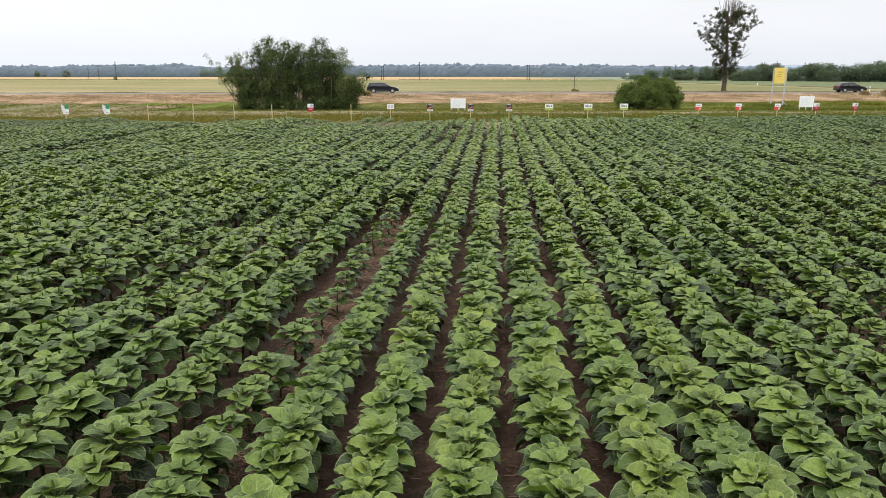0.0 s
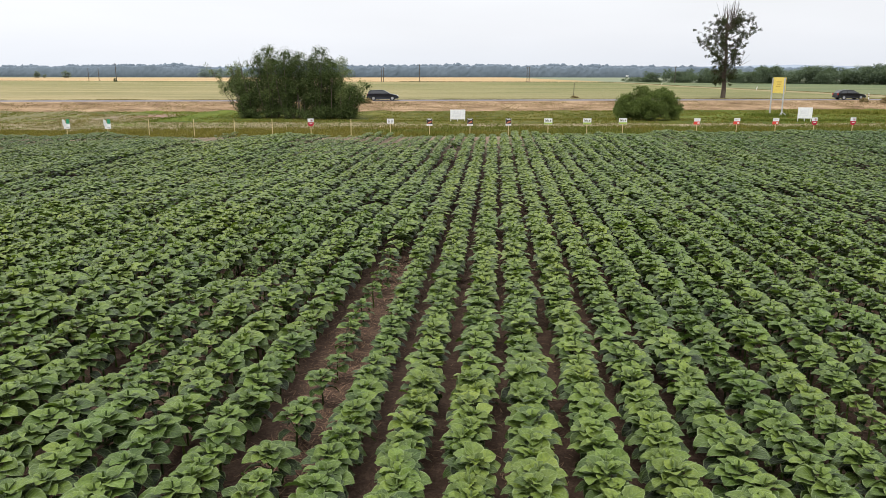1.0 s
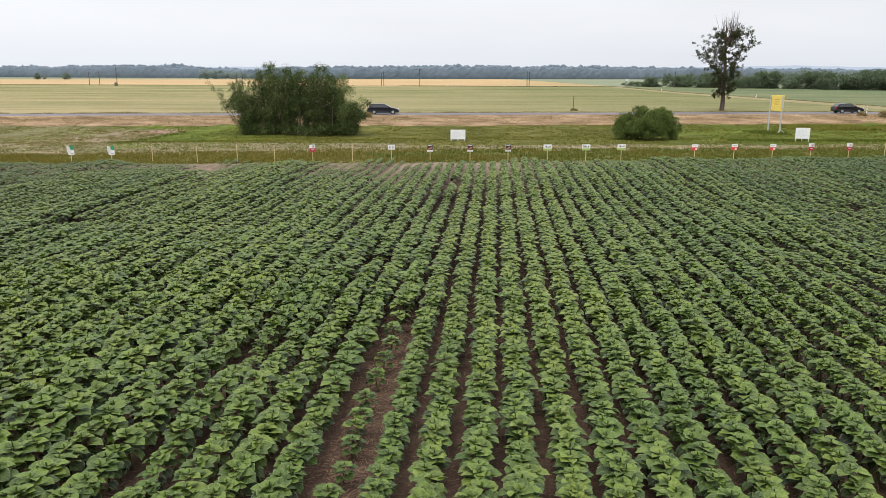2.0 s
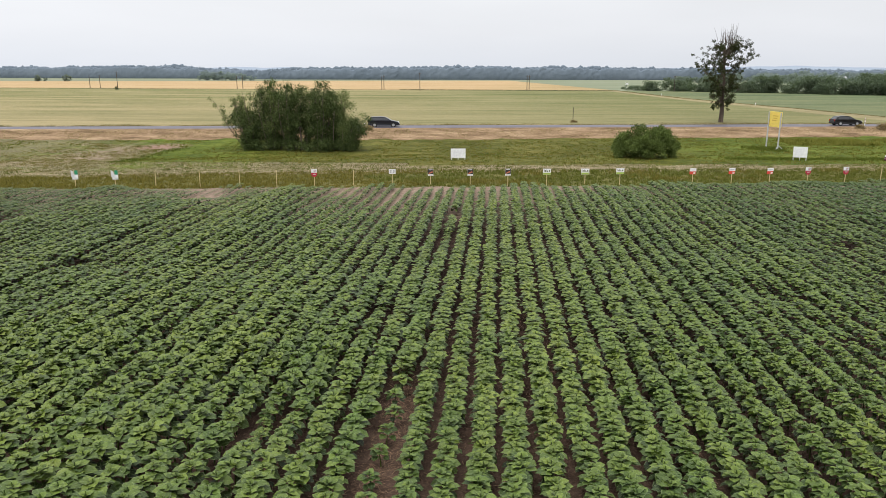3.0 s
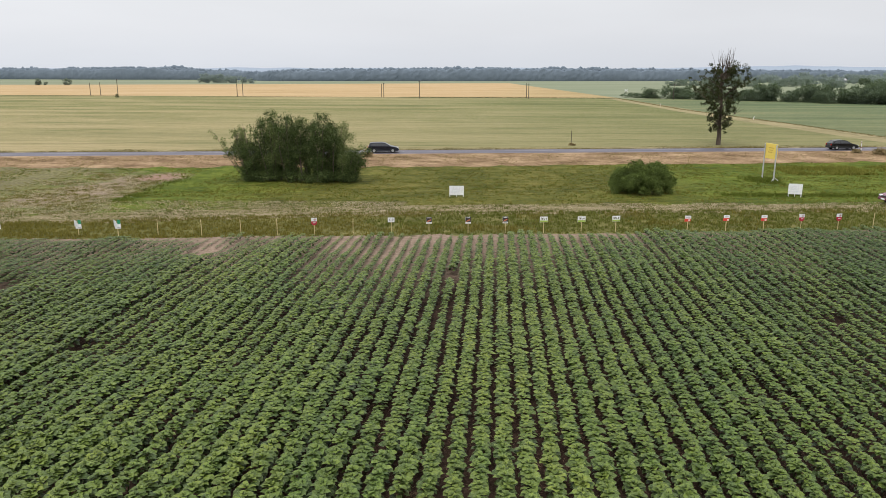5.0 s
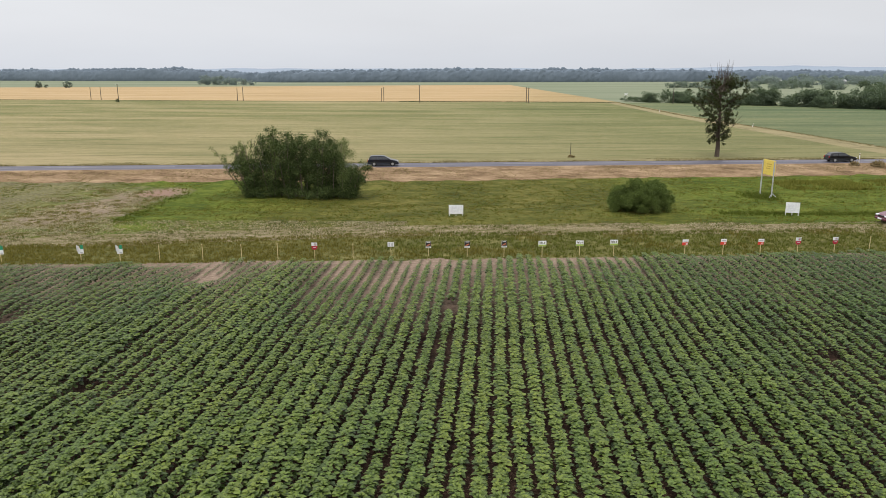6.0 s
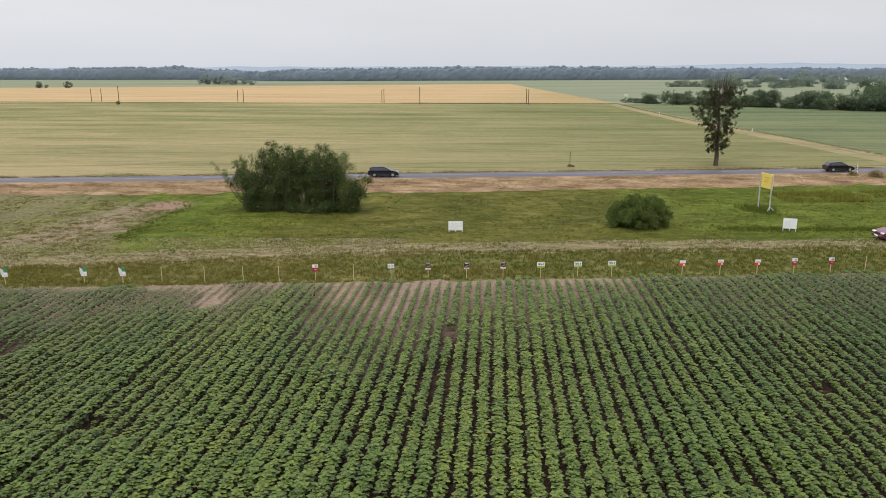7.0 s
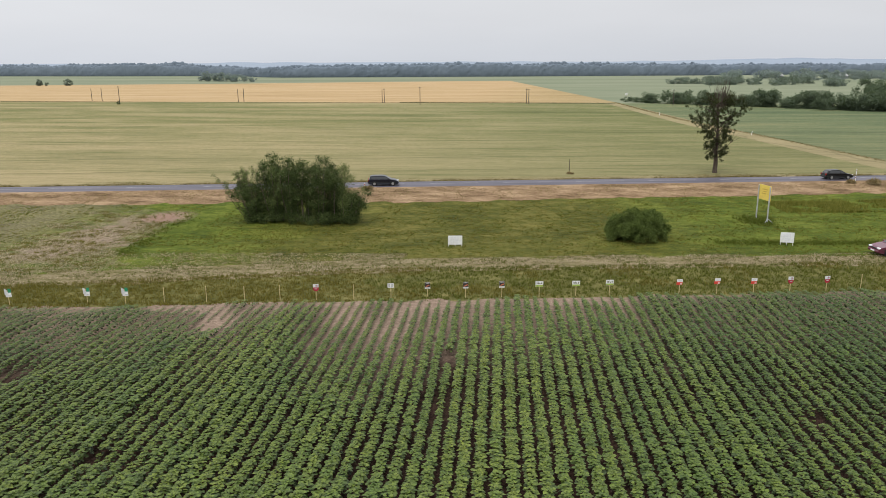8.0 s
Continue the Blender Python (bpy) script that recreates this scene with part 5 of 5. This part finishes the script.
tufts("patch_rim_weeds", [(rim_x(y) + 0.9 + 0.5 * rg.normal(), y, meadow_z(-34, y), 0.5 + rg.random()) for y in rg.uniform(57.5, 77, 260)], M_WEED, 6, 0.15, 0.04, 25, "taller green weeds along the rim of the worn patch")
tufts("track_side_stubble", [p for p in scatter(rg, 4200, -50, -8, lambda x: track_far(x), lambda x: track_far(x) + line(x, ((-45, 7), (-30, 5), (-8, 1.5))), meadow_z, -0.1) if rg.random() < 0.75], M_STUBBLE, 4, 0.075, 0.03, 26, "pale stubble beside the western end of the farm track")
tufts("track_grass", scatter(rg, 2600, -46, 36, track_near, track_far, 0.0, 0.05), M_LUSH, 5, 0.13, 0.025, 13, "green tufts growing in the farm track")
tufts("verge_straw", scatter(rg, 9000, -80, 66, verge_near, lambda x: road_near(x) - 0.5, meadow_z, 0.0), M_DRYGRASS, 4, 0.09, 0.05, 4, "brown mown grass on the road verge")
tufts("roadside_grass", scatter(rg, 7000, -85, 75, lambda x: road_near(x) + 4.5, lambda x: road_near(x) + 7.2, 0.36, 0.0), M_EDGEGRASS, 6, 0.2, 0.035, 5, "tall pale grass between road and grain field")
tufts("rank_grass", scatter(rg, 3600, 31, 62, lambda x: 78.5 + 0.1 * x, lambda x: 84.5 + 0.13 * x, meadow_z, 0.2), M_RANK, 6, 0.34, 0.035, 6, "taller green grass in the damp strip of the meadow")
tufts("billboard_weeds", [(26.5 + 0.8 * rg.normal(), 76.6 + 1.2 * rg.normal(), -0.25, 0.6 + 0.7 * rg.random()) for _ in range(420)], M_WEED, 7, 0.28, 0.03, 7, "green weeds round the billboard's feet")
tufts("board_weeds", [(x, 66.3 + 0.045 * (x - 25) + 0.55 * rg.normal(), 0, 0.55 + 0.8 * max(0, 0.5 + noise.noise((x * 0.8, 1, 1)))) for x in rg.uniform(19, 36, 900)], M_WEED, 6, 0.16, 0.028, 8, "dark weeds round the white board and along the track")
tufts("bank_grass", [(x + rg.normal() * 0.5, 313.2 - 0.066 * x + rg.normal() * 0.5 , drop_of(313) + 0.4, 1.0 if x > -45 else 0.5) for x in np.concatenate([np.arange(-300, -45, 0.16), np.arange(-45, 44, 0.14)])], M_HEDGE, 6, 0.42, 0.12, 12, "dark rank grass on the bank between two fields")
tufts("lane_grass", [(60.2 + lane_shift(y) + rg.normal() * 0.5, y, drop_of(y) + 0.5, 1) for y in np.arange(116, 320, 0.1)], M_LANEGRASS, 6, 0.08, 0.05, 9, "dry grass along the field lane")


def litter():
    """Bits of old straw lying flat between the rows."""
    rng = np.random.default_rng(10)
    n = 27000
    P = np.stack([rng.uniform(-12, 12, n), rng.uniform(2.5, 22, n), rng.uniform(0.004, 0.02, n)], 1)
    P[:4500, 0], P[:4500, 1] = rng.normal(-2.28, 0.24, 4500), rng.uniform(4, 17, 4500)
    a, L, w = rng.uniform(0, 6.283, n), rng.uniform(0.03, 0.13, n), rng.uniform(0.002, 0.006, n)
    d = np.stack([np.cos(a), np.sin(a), rng.uniform(-0.1, 0.2, n)], 1) * L[:, None]
    s = np.stack([-np.sin(a), np.cos(a), np.zeros(n)], 1) * w[:, None]
    V = np.stack([P - s, P + s, P + d + s, P + d - s], 1).reshape(-1, 3)
    o = np.arange(n)[:, None] * 4
    F = np.stack([o + (0, 1, 2), o + (0, 2, 3)], 1).reshape(-1, 3)
    tagged(new("straw_litter", tri_mesh("straw_litter", V, F, M_LITTER, smooth=False)), "bits of old straw lying on the soil", "straw", kind="stuff")


litter()


# ---- poles and roadside posts ----
def utility_pole(x, y, height, label="weathered wooden utility pole in the grain fields", arm=True):
    z = drop_of(y)
    r = thing("utility_pole", x, y, z)
    v, f = tube_arrays([(0, 0, 0), (0, 0, height)], (0.15, 0.115), 7)
    new("pole", tri_mesh("pole", v, f, M_POLE)).parent = r
    if arm:
        part("crossarm", box(-0.55, 0.55, -0.06, 0.06, height - 0.4, height - 0.3), M_POLE, r)
        for ix in (-0.48, 0.48):
            part("insulator", box(ix - 0.05, ix + 0.05, -0.05, 0.05, height - 0.296, height - 0.1), M_GALV, r)
    return tagged(r, label, "utility pole", "field poles")


for px, py, ph in ((-191.3, 331.7, 6.2), (-186.4, 331.7, 6.4), (-163.0, 303.6, 8.0), (-118.6, 323.3, 6.0), (-116.0, 323.3, 6.4), (-52.7, 315.6, 6.1), (-51.8, 315.6, 6.5), (-34.6, 299.4, 7.6), (8.3, 308.4, 6.6), (9.0, 302.5, 6.6), (64.0, 294.0, 6.6)):
    utility_pole(px, py, ph, arm=ph > 6.45)
v, f = leaf_cloud(np.random.default_rng(2), [(0, 0, 0.7)], [(0.7, 0.7, 0.8)], 300, 0.3, 0.08)
shrub = tagged(new("pole_shrub", tri_mesh("pole_shrub", v, f, M_HEDGE, smooth=False)), "small dark shrub at a pole's foot", "shrub")
shrub.matrix_basis = pose(-163.0, 302.6, drop_of(302) + 0.4)


def dead_clump(x, y, size, label):
    """A brown dead tussock."""
    rng = np.random.default_rng(int(abs(x) * 10))
    v, f = leaf_cloud(rng, [(0, 0, size * 0.4), (size * 0.5, 0.1, size * 0.3), (-size * 0.5, 0, size * 0.3)], [(size * 0.6, size * 0.5, size * 0.45)] * 3, 700, size * 0.5, 0.03, 0.2)
    o = tagged(new("dry_tussock", tri_mesh("dry_tussock", v, f, M_DRYGRASS, smooth=False)), label, "tussock", "roadside tussocks")
    o.matrix_basis = pose(x, y, meadow_z(x, y) if y < road_near(x) else 0.35)


def delineator(x, y, z=0.38, lean=0.0):
    r = thing("road_marker_post", x, y, z, 0)
    r.matrix_basis = pose(x, y, z, 0, lean, 8)
    part("post", box(-0.05, 0.05, -0.025, 0.025, 0, 0.8, 0.01), M_WHITE, r)
    part("dark_band", box(-0.053, 0.053, -0.029, 0.029, 0.56, 0.68), M_BLACK, r, "black band near the top")
    part("reflector", box(-0.02, 0.02, -0.034, -0.029, 0.58, 0.66), M_RED, r)
    return tagged(r, "small white roadside marker post", "marker post", "road markers")


dead_clump(-17.0, road_near(-17.0) - 1.2, 0.6, "brown dead tussock beside the marker post")
dead_clump(48.2, road_near(48.2) - 1.6, 0.8, "brown tussock on the road verge")
dead_clump(45.4, road_near(45.4) - 1.0, 0.5, "low brown tussock on the road verge")
dead_clump(9.4, 104.3, 0.45, "brown tussock at the thin pole")
delineator(-17.4, road_near(-17.4) - 0.7)
delineator(-17.0, road_near(-17.0) + 5.2, lean=25)
delineator(46.0, road_near(46) - 0.8)
delineator(49.0, road_near(49) + 5.3)
for y in (236.0, 168.0):
    delineator(59.0 + lane_shift(y), y, drop_of(y) + 0.5, lean=14 if y < 200 else 0)
# thin dark pole at the field's edge
r = thing("thin_pole", 9.3, 104.9, 0.4)
v, f = tube_arrays([(0, 0, -0.3), (0.03, 0, 2.1)], (0.045, 0.04), 6)
new("pole", tri_mesh("pole", v, f, M_POLE)).parent = r
tagged(r, "thin dark wooden pole at the grain field's edge", "pole")


def crossing_sign():
    r = thing("crossing_sign", 54.5, 348, drop_of(348) + 0.3)
    v, f = tube_arrays([(0, 0, 0), (0, 0, 3.0)], (0.07, 0.07), 6)
    new("post", tri_mesh("post", v, f, M_GALV)).parent = r
    for a in (35, -35):
        o = part("arm", box(-0.8, 0.8, -0.1 if a > 0 else -0.14, -0.08 if a > 0 else -0.12, -0.13, 0.13), M_WHITE, r, "white arm of the cross")
        o.matrix_basis = pose(0, 0, 2.6, 0, a, 0)
    d = disc(r, 1.3, 1.0, 0.45, M_WHITE, "round_plate", y=-0.1)
    part("plate_post", box(1.26, 1.34, -0.05, 0.03, 0, 1.0), M_GALV, r)
    tagged(r, "white railway crossing cross on a post", "road sign")


crossing_sign()


def far_house(x, y, w, d, h, label):
    z = drop_of(y)
    r = thing("far_house", x, y, z, 12)
    part("wall", box(-w / 2, w / 2, -d / 2, d / 2, 0, h), M_HOUSE, r)
    bm = bmesh.new()
    pts = [(-w / 2 - 0.4, -d / 2 - 0.4, h + 0.01), (w / 2 + 0.4, -d / 2 - 0.4, h + 0.01), (w / 2 + 0.4, d / 2 + 0.4, h + 0.01), (-w / 2 - 0.4, d / 2 + 0.4, h + 0.01), (-w / 2, 0, h + d * 0.35), (w / 2, 0, h + d * 0.35)]
    vs = [bm.verts.new(p) for p in pts]
    for q in ((0, 1, 5, 4), (2, 3, 4, 5), (0, 4, 3), (1, 2, 5), (0, 3, 2, 1)):
        bm.faces.new([vs[i] for i in q])
    part("roof", bm, M_GREY, r)
    for k in range(3):
        wx = -w / 3 + k * w / 3
        part("window", box(wx - 0.5, wx + 0.5, -d / 2 - 0.05, -d / 2 + 0.02, h * 0.4, h * 0.75), M_GLASS, r)
    tagged(r, label, "house", "village houses")


for hx, hy, hw in ((395, 930, 14), (455, 980, 26), (350, 1010, 12)):
    far_house(hx, hy, hw * 0.7, 8, 3.2, "pale low building in the distant village")


# ---- cars ----
def car(x, y, z, turn, paint, label, estate, size=1.0):
    r = thing("car", x, y, z, turn)
    r.matrix_basis = r.matrix_basis @ Matrix.Diagonal((size, size, size, 1))
    L, W = 4.45, 1.70
    # lower body: side outline from tail (-x) to nose (+x), with narrowed ends
    outline = [(-2.2, 0.42), (-2.22, 0.62), (-2.16, 0.92), (-1.2, 0.97), (0.6, 0.95), (1.35, 0.90), (2.0, 0.74), (2.2, 0.60), (2.22, 0.42), (2.1, 0.26), (1.78, 0.22), (1.0, 0.20), (-1.0, 0.20), (-1.72, 0.22), (-2.1, 0.28)]

    def hull(points, widths, name, mat, parent, lab=""):
        bm = bmesh.new()
        loops = []
        for side, inset in ((-1, 0.06), (-1, 0.0), (1, 0.0), (1, 0.06)):
            ring = []
            for (px, pz), w in zip(points, widths):
                cx, cz = px, pz
                if inset:
                    cx, cz = px * 0.985, 0.58 + (pz - 0.58) * 0.93
                ring.append(bm.verts.new((cx, side * (w / 2 - (0.0 if inset else 0.05) + (0 if not inset else 0)), cz)))
            loops.append(ring)
        order = [loops[0], loops[1], loops[2], loops[3]]
        n = len(points)
        for a, b in zip(order, order[1:]):
            for i in range(n):
                j = (i + 1) % n
                bm.faces.new((a[i], a[j], b[j], b[i]))
        bm.faces.new(list(reversed(order[0])))
        bm.faces.new(order[3])
        bmesh.ops.recalc_face_normals(bm, faces=bm.faces[:])
        return part(name, bm, mat, parent, lab)

    widths = [W * (1.0 - 0.10 * max(0, abs(px) - 1.5) / 0.7) for px, _ in outline]
    body = hull(outline, widths, "body", paint, r)
    # greenhouse
    roof_pts = [(-2.05, 0.93), (-1.92 if estate else -1.65, 1.36), (-1.6 if estate else -1.2, 1.43), (-0.2, 1.46), (0.25, 1.40), (1.12, 0.92)]
    bm = bmesh.new()
    A, B = [], []
    for px, pz in roof_pts:
        w = W / 2 - 0.06 if pz < 1 else W / 2 - 0.22
        A.append(bm.verts.new((px, -w, pz)))
        B.append(bm.verts.new((px, w, pz)))
    for i in range(len(A) - 1):
        bm.faces.new((A[i], A[i + 1], B[i + 1], B[i]))
    bm.faces.new(list(reversed(A)))
    bm.faces.new(B)
    bmesh.ops.recalc_face_normals(bm, faces=bm.faces[:])
    cabin = part("cabin", bm, paint, r)

    def pane(pts, name):
        b2 = bmesh.new()
        b2.faces.new([b2.verts.new(p) for p in pts])
        part(name, b2, M_GLASS, cabin, "dark glass")

    for s in (-1, 1):
        lo, hi = W / 2 - 0.045, W / 2 - 0.185
        for x0, x1, u0, u1 in (((0.12, 0.92, 0.12, 0.30)), (-0.78, 0.05, -0.74, 0.05), (-1.78, -0.86, -1.72 if estate else -1.45, -0.82)):
            q = [(x0, s * lo, 0.98), (x1, s * lo, 0.98), (u1, s * hi, 1.34), (u0, s * hi, 1.34)]
            pane(q if s < 0 else list(reversed(q)), "side_window")
    pane([(1.07, -0.66, 0.965), (1.07, 0.66, 0.965), (0.36, 0.54, 1.36), (0.36, -0.54, 1.36)], "windscreen")
    pane([(-2.06, 0.62, 0.98), (-2.06, -0.62, 0.98), (-1.96 if estate else -1.72, -0.52, 1.32), (-1.96 if estate else -1.72, 0.52, 1.32)], "rear_window")
    for wx in (-1.30, 1.36):
        for s in (-1, 1):
            arch = bmesh.new()
            bmesh.ops.create_cone(arch, cap_ends=True, segments=18, radius1=0.37, radius2=0.37, depth=0.05, matrix=pose(wx, s * (W / 2 - 0.02), 0.33, 90))
            part("wheel_arch", arch, M_TRIM, r)
            wb = bmesh.new()
            bmesh.ops.create_cone(wb, cap_ends=True, segments=20, radius1=0.31, radius2=0.31, depth=0.2, matrix=pose(wx, s * (W / 2 - 0.085), 0.31, 90))
            wheel = part("wheel", wb, M_TYRE, r)
            rb = bmesh.new()
            bmesh.ops.create_cone(rb, cap_ends=True, segments=16, radius1=0.2, radius2=0.2, depth=0.03, matrix=pose(wx, s * (W / 2 + 0.02), 0.31, 90))
            for k in range(5):
                a = k * 72
                add_box(rb, wx + 0.1 * math.cos(radians(a)) - 0.03, wx + 0.1 * math.cos(radians(a)) + 0.03, s * (W / 2 + 0.03) - 0.01, s * (W / 2 + 0.03) + 0.01, 0.31 + 0.1 * math.sin(radians(a)) - 0.03, 0.31 + 0.1 * math.sin(radians(a)) + 0.03)
            part("rim", rb, M_RIM, wheel)
    for s in (-1, 1):
        part("headlamp", box(2.0, 2.20, s * 0.58 - 0.17, s * 0.58 + 0.17, 0.60, 0.72, 0.02), M_LAMP, r, "clear headlamp")
        part("tail_lamp", box(-2.24, -2.1, s * 0.66 - 0.10, s * 0.66 + 0.10, 0.66, 0.92, 0.02), M_TAIL, r, "red tail lamp")
        part("wing_mirror", box(0.78, 0.92, s * (W / 2 + 0.02) - 0.08, s * (W / 2 + 0.02) + 0.08, 0.96, 1.07, 0.02), paint, r)
        part("sill_trim", box(-1.9, 1.9, s * (W / 2 - 0.045) - 0.012, s * (W / 2 - 0.045) + 0.012, 0.50, 0.56), M_TRIM, r)
    part("front_bumper", box(2.06, 2.27, -0.72, 0.72, 0.30, 0.50, 0.04), paint, r)
    part("rear_bumper", box(-2.28, -2.08, -0.72, 0.72, 0.32, 0.54, 0.04), M_TRIM, r)
    part("grille", box(2.12, 2.225, -0.36, 0.36, 0.58, 0.68, 0.01), M_TRIM, r)
    part("number_plate", box(2.27, 2.285, -0.26, 0.26, 0.36, 0.47), M_WHITE, r, "blank white plate")
    return tagged(r, label, "car")


car(-15.4, road_near(-15.4) + 1.5, 0.53, 8.25, M_NAVY, "dark-blue estate car driving on the road", True, 0.88)
car(44.5, road_near(44.5) + 1.5, 0.53, 8.25, M_CARBLACK, "black hatchback car driving on the road", False, 0.85)
car(33.4, 62.75, 0.0, 186.0, M_BURGUNDY, "burgundy car parked on the farm track", False)
